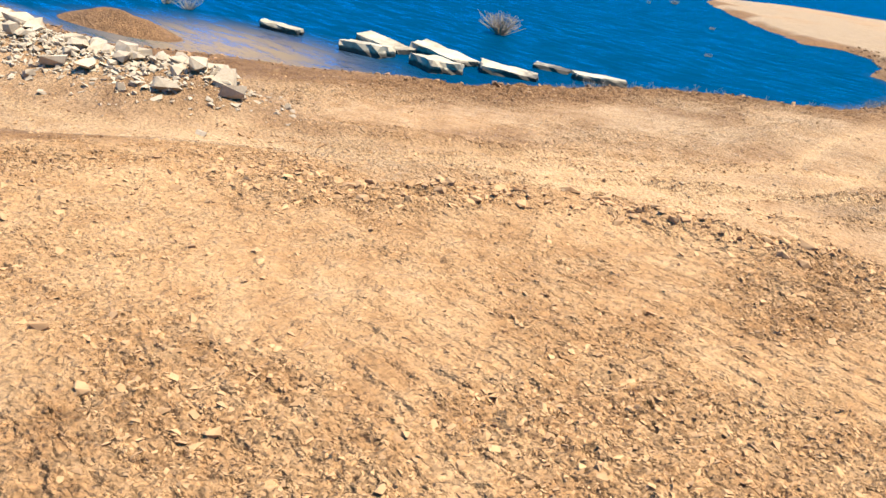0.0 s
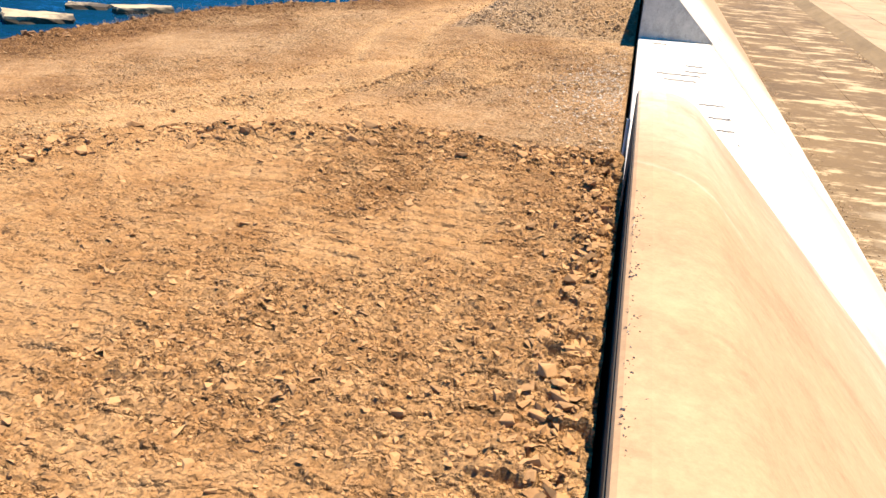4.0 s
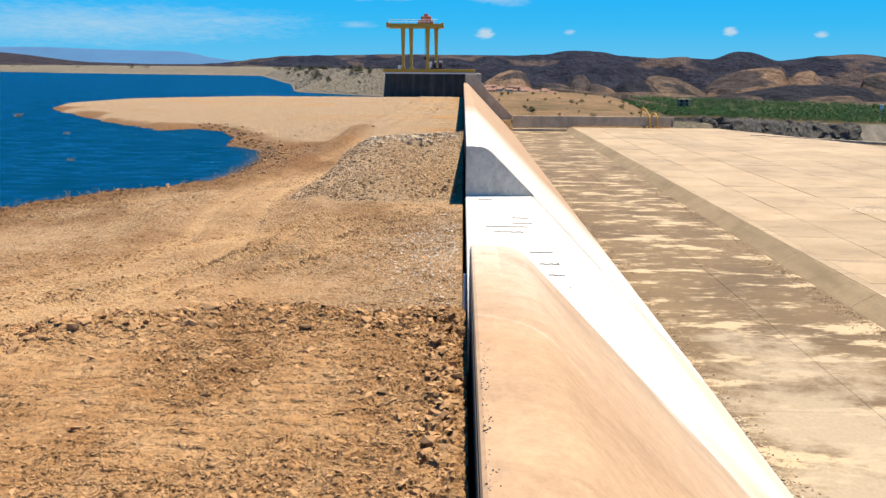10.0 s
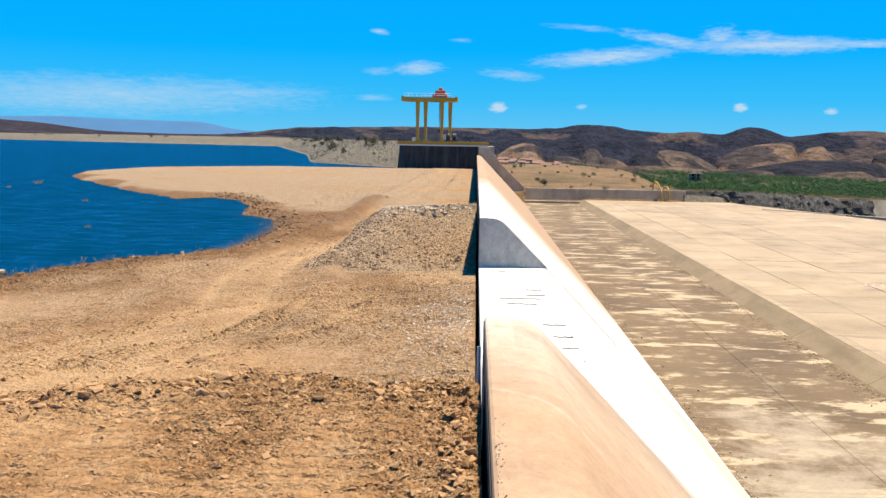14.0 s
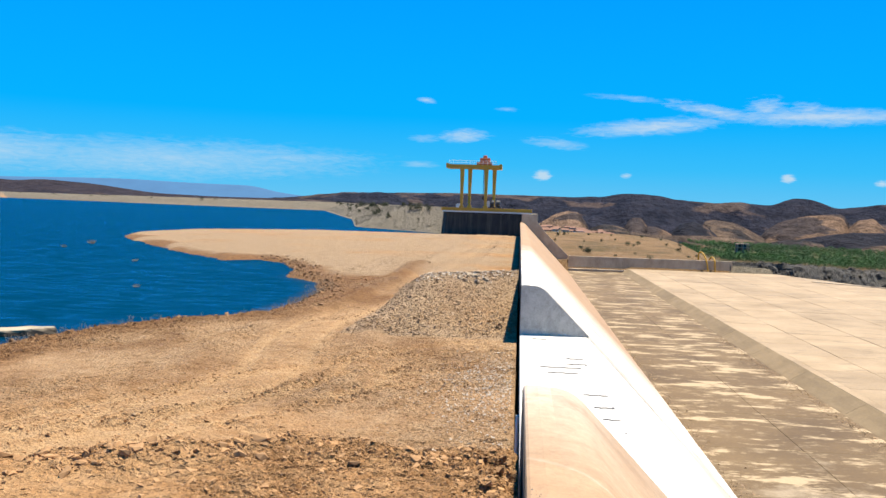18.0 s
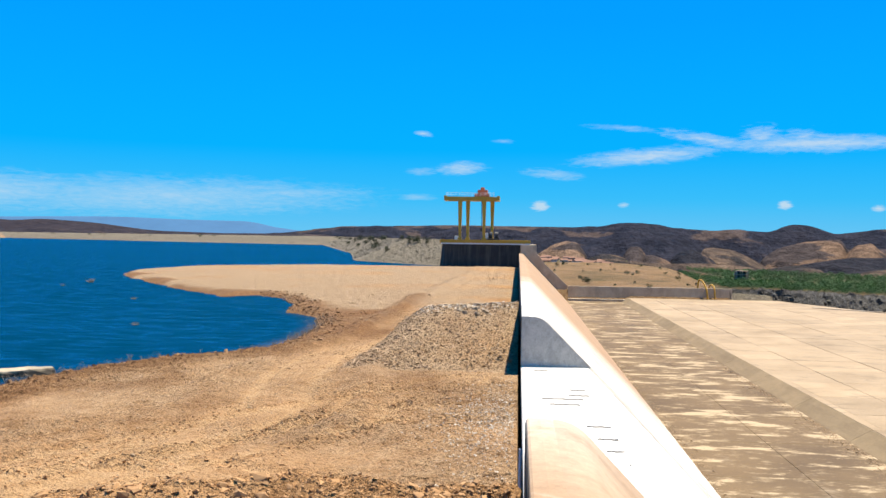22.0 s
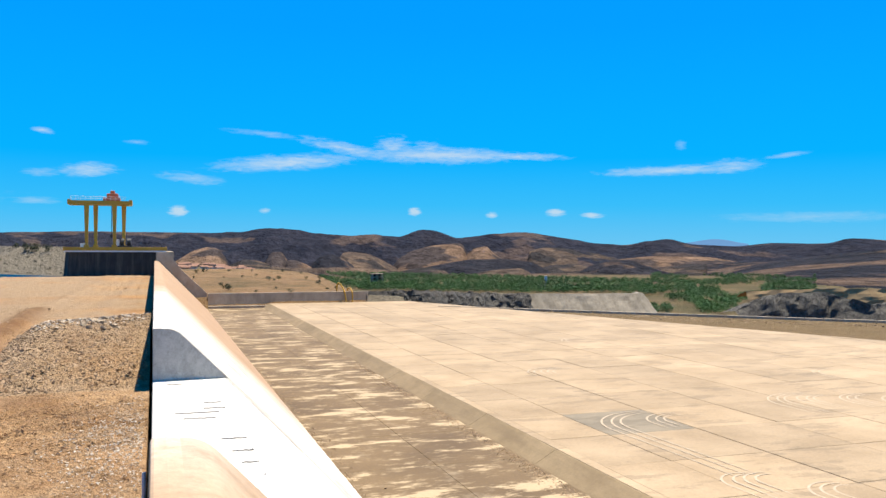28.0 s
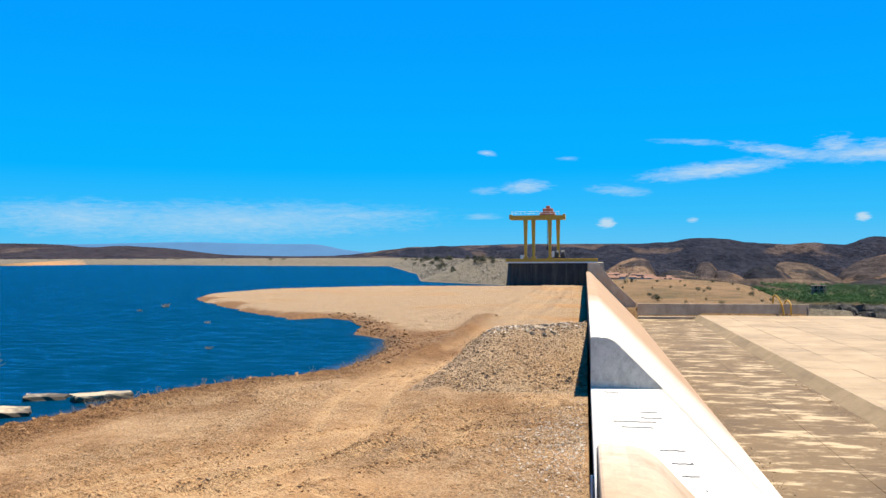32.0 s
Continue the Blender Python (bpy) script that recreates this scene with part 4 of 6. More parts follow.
def slab_field(base_ob, xs, ys, z, thick, material, edge=None, jitter=0.01, g=0.012, odd=None):
    rng = random.Random(5)
    for x0, x1 in zip(xs, xs[1:]):
        for y0, y1 in zip(ys, ys[1:]):
            poly = [(x0 + g, y0 + g), (x1 - g, y0 + g), (x1 - g, y1 - g), (x0 + g, y1 - g)]
            if edge:
                poly = clip(poly, *edge)
                if len(poly) < 3:
                    continue
            v, f = slab_mesh(poly, z - thick, z + rng.uniform(-jitter, jitter))
            ob = new("slab", mesh_of("slab", v, f, odd[1] if odd and any(x0 < a < x1 and y0 < b < y1 for a, b in odd[0]) else material))
            ob.parent = base_ob


def sheet(name, poly, z, material, label, category):
    me = mesh_of(name, [(x, y, z) for x, y in poly], [tuple(range(len(poly)))], material)
    return tagged(new(name, me), label, category, kind="structure")


SX0, SX1 = 19.7, 21.1      # foot and top of the sill
EDGE = ((84.0 + 0.3977 * 115, -40.0), (49.0, 163.0))   # the apron's outer edge


def build_floors():
    basin = sheet("basin_floor", [(9.0, -40), (20.5, -40), (20.5, WALL), (9.0, WALL)], BASIN - 0.3, M["basin"], "brown silt-stained concrete floor of the spillway basin", "basin floor")
    slab_field(basin, [9.15, 14.6, SX0], list(np.linspace(-40, WALL - 0.05, 28)), BASIN, 0.3, M["basin"], jitter=0.004, g=0.005)
    bm = bmesh.new()
    ring = [(SX0 + 0.01, BASIN - 0.35), (SX0 + 0.01, BASIN - 0.02), (SX1 - 0.15, APRON - 0.02), (SX1 - 0.06, APRON - 0.004), (SX1 - 0.06, BASIN - 0.35)]
    ys = np.linspace(-40, WALL - 0.02, 21)
    sill = empty("basin_sill", SX1, 60, BASIN, "long sloping concrete sill between basin and apron", "sill", kind="structure")
    for a, b in zip(ys, ys[1:]):
        part("sill_block", extruded(ring, (a + 0.012, b - 0.012)), M["sill"], sill)
        part("sill_cap", boxed(SX1 - 0.055, SX1 + 0.55, a + 0.01, b - 0.01, BASIN - 0.3, APRON + 0.02, 0.015), M["apron"], sill, "pale worn concrete lip")
    ax = SX1 + 0.56
    top = clip([(ax, -40), (150, -40), (150, WALL), (ax, WALL)], *EDGE)
    apron = sheet("apron", top, APRON - 0.28, M["apron"], "broad sun-bleached concrete apron cast in large slabs", "apron")
    slab_field(apron, [ax] + list(25.6 + 6.05 * np.arange(17)), list(43.5 + 6.25 * np.arange(-12, 19)) + [WALL - 0.05], APRON, 0.26, M["apron"], EDGE, 0.012, 0.028,
               ([(28.6, 46.6)], M["apron_grey"]))


def prism(name, pts, y0, y1, material, parent=None, label=""):
    bm = bmesh.new()
    a = [bm.verts.new((x, y0, z)) for x, z in pts]
    b = [bm.verts.new((x, y1, z)) for x, z in pts]
    n = len(pts)
    bm.faces.new(a)
    bm.faces.new(b[::-1])
    for i in range(n):
        bm.faces.new((a[i], b[i], b[(i + 1) % n], a[(i + 1) % n]))
    bmesh.ops.recalc_face_normals(bm, faces=bm.faces)
    bmesh.ops.bevel(bm, geom=bm.edges[:], offset=0.03, segments=1, affect="EDGES")
    return part(name, bm, material, parent, label)


def build_walls():
    w = empty("wall_end", 25, WALL, BASIN, "weathered concrete wall closing the end of the basin", "retaining wall", kind="structure")
    xs = np.linspace(9.7, 40.6, 7)
    for a, b in zip(xs, xs[1:]):
        part("wall_panel", boxed(a + 0.01, b - 0.01, WALL, WALL + 0.6, -7.6, -4.2, 0.03), M["wall"], w)
    part("footing", boxed(9.7, 21.0, WALL - 1.2, WALL - 0.003, -7.3, -6.55, 0.05), M["wall"], w)
    prism("wing_wall", [(0.5, -7.4), (0.5, 3.55), (2.4, 3.55), (5.2, 0.0), (9.65, -4.25), (9.65, -7.4)], END + 0.01, END + 0.9, M["wall"], w, "sloping concrete wing wall")
    k = empty("wall_low", 80, 118, APRON, "low concrete kerb wall along the edge of the terrace", "kerb wall", kind="structure")
    a, b = Vector((50.0, 147.2, 0)), Vector((190, 21.5, 0))
    n = 26
    for i in range(n):
        p, q = a.lerp(b, i / n), a.lerp(b, (i + 0.985) / n)
        d = (q - p).normalized()
        nrm = Vector((-d.y, d.x, 0)) * 0.3
        v = [(*(p + s).xy, z) for z in (APRON - 0.6, APRON + 0.12) for s in (-nrm, nrm)] + [(*(q + s).xy, z) for z in (APRON - 0.6, APRON + 0.12) for s in (-nrm, nrm)]
        ob = new("kerb_block", mesh_of("kerb_block", v, [(0, 1, 3, 2), (4, 6, 7, 5), (0, 2, 6, 4), (1, 5, 7, 3), (2, 3, 7, 6), (0, 4, 5, 1)], M["wall"]))
        ob.parent = k
        ob.matrix_parent_inverse = k.matrix_basis.inverted()


def tube(name, pts, r, material, label, category, parent=None, group=""):
    cu = bpy.data.curves.new(name, "CURVE")
    cu.dimensions, cu.bevel_depth, cu.bevel_resolution, cu.resolution_u = "3D", r, 2, 6
    sp = cu.splines.new("BEZIER")
    sp.bezier_points.add(len(pts) - 1)
    for bp, p in zip(sp.bezier_points, pts):
        bp.co, bp.handle_left_type, bp.handle_right_type = p, "AUTO", "AUTO"
    tmp = bpy.data.objects.new(name, cu)
    me = bpy.data.meshes.new_from_object(tmp)
    bpy.data.objects.remove(tmp)
    me.materials.clear()
    me.materials.append(material)
    return tagged(new(name, me), label, category, group)


def build_hoses():
    for i, (x, lean) in enumerate(((36.0, -1.3), (37.3, -0.5))):
        tube("drain_hose", [(x + lean, WALL + 2.6, -4.4), (x + lean * 0.9, WALL + 1.4, -2.6 - 1.0 * i), (x + lean * 0.3, WALL - 0.25, -4.0), (x, WALL - 0.6, -6.2)], 0.15, M["yellow"],
             "thick yellow hose hung over the concrete end wall", "hose", group="hoses over the wall")


def build_marks():
    chalk = plain("tyre_scuff", (0.40, 0.31, 0.21), (0.54, 0.44, 0.32), 3.0, 0.9, 0, 8, 0)
    rng = random.Random(3)
    # where the bend begins, its radius, the straight run before it, how far it turns, lines
    for x, y, r, run, turn, n in ((26.5, 44.8, 4.4, 11.0, 105, 3), (29.9, 45.6, 2.4, 1.6, 110, 3), (42.0, 48.0, 3.8, 3.5, 115, 3), (44.4, 48.2, 2.6, 2.5, 110, 3), (47.5, 47.4, 2.6, 2.0, 110, 3), (50.2, 46.0, 2.6, 1.5, 100, 2),
                                  (31.2, 66.6, 3.0, 1.0, 115, 3), (33.0, 66.4, 2.4, 0.5, 110, 2), (25.5, 32.6, 1.6, 3.0, 120, 2), (26.7, 32.4, 1.5, 2.0, 115, 2), (28.2, 29.8, 1.8, 1.5, 115, 3), (55.0, 58.0, 3.2, 2.0, 110, 2), (45.5, 88.0, 3.6, 1.5, 110, 2)):
        bm = bmesh.new()
        for i in range(n):
            x0, rr, prev = x + 0.62 * i + rng.uniform(-0.08, 0.08), r - 0.35 * i, None
            path = [(x0 + 0.03 * run * (1 - q / 6), y - run * (1 - q / 6)) for q in range(6)] + [(x0 + rr * (1 - cos(radians(a))), y + rr * sin(radians(a))) for a in range(0, turn, 9)]
            for q, (px, py) in enumerate(path):
                ax, ay = path[min(q + 1, len(path) - 1)]
                bx, by = path[max(q - 1, 0)]
                L = sqrt((ax - bx) ** 2 + (ay - by) ** 2)
                w = 0.065 * sin(pi * (0.06 + 0.9 * q / len(path))) ** 0.6
                nx, ny = (by - ay) / L * w, (ax - bx) / L * w
                row = [bm.verts.new((px + nx, py + ny, APRON + 0.018 + 0.001 * i)), bm.verts.new((px - nx, py - ny, APRON + 0.018 + 0.001 * i))]
                if prev:
                    bm.faces.new((prev[0], prev[1], row[1], row[0]))
                prev = row
        ob = part("tyre_mark", bm, chalk)
        tagged(ob, "pale curved tyre scuffs on the concrete apron", "tyre marks", "tyre marks", "structure")


def build_gap_marks():
    """Lift joints and ledges left in freshly cut concrete, coloured dark as their shadow."""
    dark = plain("joint_shadow", (0.10, 0.10, 0.10), (0.20, 0.19, 0.18), 3.0, 0.95)
    for x0, x1, y, z in ((1.6, 2.1, 25.9, None), (1.55, 2.15, 25.0, None), (0.75, 1.95, 24.4, None), (0.95, 1.8, 23.6, None), (1.75, 2.5, 20.9, 1), (1.9, 2.5, 19.6, 1), (2.0, 2.75, 18.5, 1), (2.35, 2.8, 17.4, 1), (2.6, 2.85, 16.4, 1), (0.6, 1.1, 29.6, None)):
        bm = bmesh.new()
        n = 8
        rows = []
        for i in range(n + 1):
            x = x0 + (x1 - x0) * i / n
            zz = NOTCH + 0.004 if x < 2.32 else NOTCH + 0.012 - (x - 2.36) * 1.01
            yy = y + 0.03 * sin(i * 2.1)
            w = 0.045 * (0.3 + 0.7 * i / n)
            rows.append([bm.verts.new((x, yy - w, zz)), bm.verts.new((x, yy, zz + 0.022)), bm.verts.new((x, yy + 0.04, zz))])
        for a, b in zip(rows, rows[1:]):
            bm.faces.new((a[0], b[0], b[1], a[1]))
            bm.faces.new((a[1], b[1], b[2], a[2]))
        tagged(part("lift_joint", bm, dark), "thin ledge across fresh white concrete, its shadow put in as dark colour", "joint", "ledges in the gap", "structure")
    bm = bmesh.new()
    rod(bm, (0.07, 12.6, -0.3), (0.08, 12.6, 1.55), 0.028, 0.028, 8)
    tagged(part("marker_post", bm, M["white_paint"]), "thin white marker post standing beside the weir", "post")


build_floors()
build_walls()
build_hoses()
build_marks()
build_gap_marks()

# ---- deck clutter ----
def build_deck_things():
    d = empty("winch_unit", -5.0, TY + 3, DECK, "black machine on the tower deck beside the crane", "machine")
    part("base", boxed(-6.3, -3.7, TY + 1.2, TY + 3.2, DECK - 0.6, DECK + 0.35, 0.05), M["black"], d)
    for x in (-5.6, -4.4):
        bm = bmesh.new()
        bmesh.ops.create_cone(bm, cap_ends=True, segments=18, radius1=0.75, radius2=0.75, depth=0.7, matrix=Matrix.Translation((x, TY + 2.2, DECK + 0.95)) @ Matrix.Rotation(pi / 2, 4, "Y"))
        part("drum", bm, M["black"], d)
    part("cover", boxed(-6.6, -6.1, TY + 1.4, TY + 2.8, DECK + 0.2, DECK + 1.5, 0.06), M["white_paint"], d, "white cover plate")
    tagged(part("control_cabinet", boxed(-12.8, -11.9, TY + 1.2, TY + 1.9, DECK - 0.6, DECK + 0.75, 0.04), M["white_paint"]), "small white control cabinet on the tower deck", "cabinet")
    for x in (-1.2, 1.4):
        bm = bmesh.new()
        rod(bm, (x, TY + 0.3, 3.8), (x, TY + 0.3, DECK + 0.55), 0.09, 0.09, 8)
        tagged(part("bollard", bm, M["black"]), "short dark bollard on the tower deck", "bollard", "bollards")


build_deck_things()

# ---- rocks ----
def rock_base(seed, points):
    """An angular broken stone: the hull of a few random points."""
    rng = np.random.RandomState(seed)
    bm = bmesh.new()
    for p in rng.uniform(-1, 1, (points, 3)) * (1.0, 0.85, 0.8):
        bm.verts.new(p / max(1.0, np.linalg.norm(p) ** 0.6))
    r = bmesh.ops.convex_hull(bm, input=bm.verts[:])
    bmesh.ops.delete(bm, geom=list({g for g in r["geom_interior"] + r["geom_unused"] if isinstance(g, bmesh.types.BMVert)}), context="VERTS")
    bmesh.ops.triangulate(bm, faces=bm.faces[:])
    bm.verts.index_update()
    v = np.array([x.co for x in bm.verts])
    f = np.array([[x.index for x in y.verts] for y in bm.faces])
    bm.free()
    return v - v.mean(0), f


TINY = [rock_base(50 + i, 6) for i in range(8)]
SMALL = [rock_base(i, 10) for i in range(9)]
BIG = [rock_base(80 + i, 18) for i in range(9)]


def turn_matrices(n, rng, tilt):
    yaw, ax, ay = rng.uniform(0, 2 * pi, n), rng.uniform(-tilt, tilt, n), rng.uniform(-tilt, tilt, n)
    cz, sz, cx, sx, cy, sy = np.cos(yaw), np.sin(yaw), np.cos(ax), np.sin(ax), np.cos(ay), np.sin(ay)
    R = np.zeros((n, 3, 3))
    R[:, 0, 0], R[:, 0, 1], R[:, 0, 2] = cz * cy, cz * sy * sx - sz * cx, cz * sy * cx + sz * sx
    R[:, 1, 0], R[:, 1, 1], R[:, 1, 2] = sz * cy, sz * sy * sx + cz * cx, sz * sy * cx - cz * sx
    R[:, 2, 0], R[:, 2, 1], R[:, 2, 2] = -sy, cy * sx, cy * cx
    return R


def scatter(name, X, Y, S, bases, material, label, category, seed, flat=0.55, lift=0.15, Z=None):
    """Many stones in one mesh, lying on the ground."""
    rng = np.random.RandomState(seed)
    n = len(X)
    if Z is None:
        Z = ground_height(X, Y)
    R = turn_matrices(n, rng, 0.5)
    pick = rng.randint(0, len(bases), n)
    V, F, off = [], [], 0
    for k, (v, f) in enumerate(bases):
        m = np.where(pick == k)[0]
        if not len(m):
            continue
        sc = S[m][:, None] * np.stack([rng.uniform(0.7, 1.4, len(m)), rng.uniform(0.6, 1.1, len(m)), flat * rng.uniform(0.6, 1.3, len(m))], 1)
        p = np.einsum("nij,nvj->nvi", R[m], v[None] * sc[:, None, :])
        p += np.stack([X[m], Y[m], Z[m] + lift * S[m]], 1)[:, None, :]
        V.append(p.reshape(-1, 3))
        F.append((f[None] + (off + np.arange(len(m)) * len(v))[:, None, None]).reshape(-1, 3))
        off += len(m) * len(v)
    V, F = np.concatenate(V), np.concatenate(F)
    me = bpy.data.meshes.new(name)
    me.vertices.add(len(V))
    me.vertices.foreach_set("co", V.astype(np.float32).ravel())
    me.loops.add(F.size)
    me.loops.foreach_set("vertex_index", F.astype(np.int32).ravel())
    me.polygons.add(len(F))
    me.polygons.foreach_set("loop_start", np.arange(0, F.size, 3, dtype=np.int32))
    me.update(calc_edges=True)
    me.shade_flat()
    me.materials.append(material)
    return tagged(new(name, me), label, category, kind="stuff")


M["stone"] = plain("stone", (0.32, 0.167, 0.067), (0.50, 0.292, 0.132), 3.0, 0.95, 0, 6, 0.4, 0.01, 0.22)
M["grey_stone"] = plain("grey_stone", (0.27, 0.175, 0.095), (0.45, 0.31, 0.185), 3.0, 0.95, 0, 6, 0.4, 0.01, 0.25)
M["white_stone"] = plain("white_stone", (0.29, 0.21, 0.13), (0.49, 0.385, 0.26), 2.0, 0.9, 0, 8, 0.3, 0.01, 0.2)
M["chalk_stone"] = plain("chalk_stone", (0.40, 0.33, 0.25), (0.62, 0.54, 0.43), 2.0, 0.9, 0, 8, 0.3, 0.01, 0.2)
M["red_stone"] = plain("red_stone", (0.17, 0.085, 0.035), (0.34, 0.19, 0.085), 3.0, 0.95, 0, 6, 0.4, 0.01, 0.3)
M["riprap"] = plain("riprap", (0.11, 0.095, 0.07), (0.24, 0.205, 0.155), 1.0, 0.95, 0, 6, 0.4, 0.03, 0.3)
M["dark_rock"] = plain("dark_rock", (0.010, 0.010, 0.010), (0.17, 0.15, 0.12), 1.1, 0.9, 0, 9, 0.9, 0.35, 0.35)


def build_stones():
    rng = np.random.RandomState(4)

    def clumped(n, x0, x1, y0, y1, scale, seed, keep=0.5):
        X, Y = rng.uniform(x0, x1, 4 * n), rng.uniform(y0, y1, 4 * n)
        w = (0.1 + 1.0 * stoniness(X, Y)) if y1 <= 31 else 0.42 + 2.3 * fbm(X, Y, scale, 3, seed)
        m = rng.rand(4 * n) < np.clip(w, 0.03, 1) * keep
        return X[m][:n], Y[m][:n]
    # crumbs and pebbles on the near fill, thicker close by
    X, Y = clumped(52000, -9.5, 0.0, 2.0, 11.0, 0.7, 31)
    S = 0.009 + 0.018 * rng.rand(len(X)) ** 2 + 0.016 * (rng.rand(len(X)) < 0.08)
    scatter("pebbles", X, Y, S, TINY, M["stone"], "countless ochre clods and pebbles on the graded fill", "pebbles", 1)
    X, Y = clumped(5000, -10, 0.0, 1.6, 11.0, 0.5, 32)
    scatter("gravel", X, Y, 0.012 + 0.05 * rng.rand(len(X)) ** 5, SMALL, M["stone"], "ochre stones strewn over the graded fill", "gravel", 2, 0.5)
    # rubble along the fill's edge
    t = rng.uniform(0, len(FILL) - 5.01, 2000)
    P = np.array(FILL[:11])
    P[0] = (0.0, 10.4)
    i = t.astype(int) % 9
    f = (t - t.astype(int))[:, None]
    Q = P[i] * (1 - f) + P[i + 1] * f + rng.randn(len(t), 2) * (0.30, 0.42)
    Q = Q[Q[:, 0] < 0.0]
    scatter("edge_rubble", Q[:, 0], Q[:, 1], 0.015 + 0.065 * rng.rand(len(Q)) ** 3, SMALL, M["stone"], "broken ochre rubble along the edge of the fill", "rubble", 3, 0.55)
    # ragged stones beside the weir
    n = 700
    X, Y = -0.02 - np.abs(rng.randn(n)) * 0.16, rng.uniform(2, 11, n)
    scatter("wall_rubble", X, Y, 0.02 + 0.07 * rng.rand(n) ** 3, SMALL, M["stone"], "ragged stones along the foot of the weir", "rubble", 4, 0.7)
    # lower plateau
    X, Y = clumped(5000, -20, 0.0, 11, 31, 0.25, 33, 0.3)
    scatter("plateau_gravel", X, Y, 0.018 + 0.045 * rng.rand(len(X)) ** 3, TINY, M["grey_stone"], "fine pale gravel over the lower dirt plateau", "gravel", 5)
    X, Y = clumped(15000, -19, 0.0, 11, 31, 0.35, 38)
    scatter("plateau_clods", X, Y, 0.010 + 0.030 * rng.rand(len(X)) ** 2, TINY, M["stone"], "brown clods and crumbs over the lower plateau", "clods", 15)
    P = []
    for arc in TYRES + (TRACK[3:9],):
        a = np.array(arc)
        for q, side in itertools.product(range(len(a) - 1), (-1.15, 1.15)):
            u = rng.rand(150)[:, None]
            nrm = np.array([a[q + 1][1] - a[q][1], a[q][0] - a[q + 1][0]]) / np.hypot(*(a[q + 1] - a[q]))
            P.append(a[q] * (1 - u) + a[q + 1] * u + nrm * side + rng.randn(150, 2) * 0.14)
    P = np.concatenate(P)
    P = P[(P[:, 0] < -0.1) & (distance_to(P[:, 0], P[:, 1], FILL) < -0.5)]
    scatter("windrow_clods", P[:, 0], P[:, 1], 0.015 + 0.05 * rng.rand(len(P)) ** 2.5, SMALL, M["stone"], "brown clods pushed up beside the wheel marks", "clods", 19)
    X, Y = clumped(4000, -17, 0.0, 31, 60, 0.2, 39)
    scatter("far_clods", X, Y, 0.03 + 0.06 * rng.rand(len(X)) ** 2, TINY, M["red_stone"], "brown clods beside the far track", "clods", 16)
    for nm, x0, seed, lab in (("toe_debris", 9.05, 17, "brown grit along the weir's toe"), ("sill_debris", 19.5, 18, "brown grit along the foot of the sill")):
        n = 5200
        X, Y = x0 + np.abs(rng.randn(n)) * 0.55 * (1 if x0 < 12 else -1), 12 + 70 * rng.rand(n) ** 1.4
        scatter(nm, X, Y, 0.02 + 0.07 * rng.rand(n) ** 3, TINY, M["grey_stone"], lab, "grit", seed, 0.5, 0.2, np.full(n, BASIN))
    n = 1500
    X, Y = 9.1 + np.abs(rng.randn(n)) * 0.35, rng.uniform(11, 30, n)
    scatter("toe_crumbs", X, Y, 0.015 + 0.06 * rng.rand(n) ** 3, TINY, M["chalk_stone"], "white cement crumbs spilt at the weir's toe", "crumbs", 20, 0.5, 0.1, np.full(n, BASIN + 0.02))
    n = 5000
    u = rng.rand(n)
    off = rng.uniform(0.6, 9.0, n)
    X, Y = 52 + 118 * u - 0.62 * off, 145.4 - 106 * u - 0.78 * off
    m = X > 84.0 + 0.3977 * (75 - Y) + 1
    scatter("terrace_gravel", X[m], Y[m], 0.06 + 0.16 * rng.rand(m.sum()) ** 2, TINY, M["grey_stone"], "brown-grey gravel strip between the apron and the kerb", "gravel", 21, 0.6)
    X, Y = clumped(9000, -22, -7, 1, 22, 0.3, 34)
    scatter("slope_gravel", X, Y, 0.016 + 0.045 * rng.rand(len(X)) ** 3, TINY, M["stone"], "ochre gravel on the slope down to the shore", "gravel", 6)
    # mound
    X, Y = rng.uniform(-6.6, 0.0, 20000), rng.uniform(30.8, 40.5, 20000)
    m = rng.rand(20000) < np.clip(0.32 + 0.6 * smooth(-2.5, -5, X) + 0.5 * smooth(36, 39, Y - 0.5 * X * 0) + 0.5 * fbm(X, Y, 0.4, 2, 35), 0, 1)
    X, Y = X[m], Y[m]
    scatter("mound_rubble", X, Y, 0.02 + 0.08 * rng.rand(len(X)) ** 4, SMALL, M["grey_stone"], "grey and ochre rubble covering the dumped mound", "rubble", 7, 0.6)
    n = 900
    X = rng.uniform(-4.6, 0.0, n)
    Y = 39.9 + 0.4 * X + rng.randn(n) * 0.45
    scatter("mound_crest_rubble", X, Y, 0.025 + 0.075 * rng.rand(n) ** 2.5, SMALL, M["chalk_stone"], "whitish broken concrete along the mound's top", "rubble", 8, 0.6)
    n = 3600
    X, Y = -0.05 - np.abs(rng.randn(n)) * 1.0, 22.5 + rng.randn(n) * 2.6
    scatter("concrete_crumbs", X, Y, 0.014 + 0.036 * rng.rand(n) ** 2.5, SMALL, M["chalk_stone"], "whitish concrete crumbs spilt beside the gap", "rubble", 9, 0.5)
    # shore
    P = np.array(SHORE[5:23])
    t = rng.uniform(0, len(P) - 1.01, 5200)
    i = t.astype(int)
    f = (t - i)[:, None]
    Q = P[i] * (1 - f) + P[i + 1] * f + rng.randn(len(t), 2) * (1.1 - 0.2 * (P[i][:, 1:] > 60))
    d = distance_to(Q[:, 0], Q[:, 1], SHORE)
    Q = Q[d > -0.2]
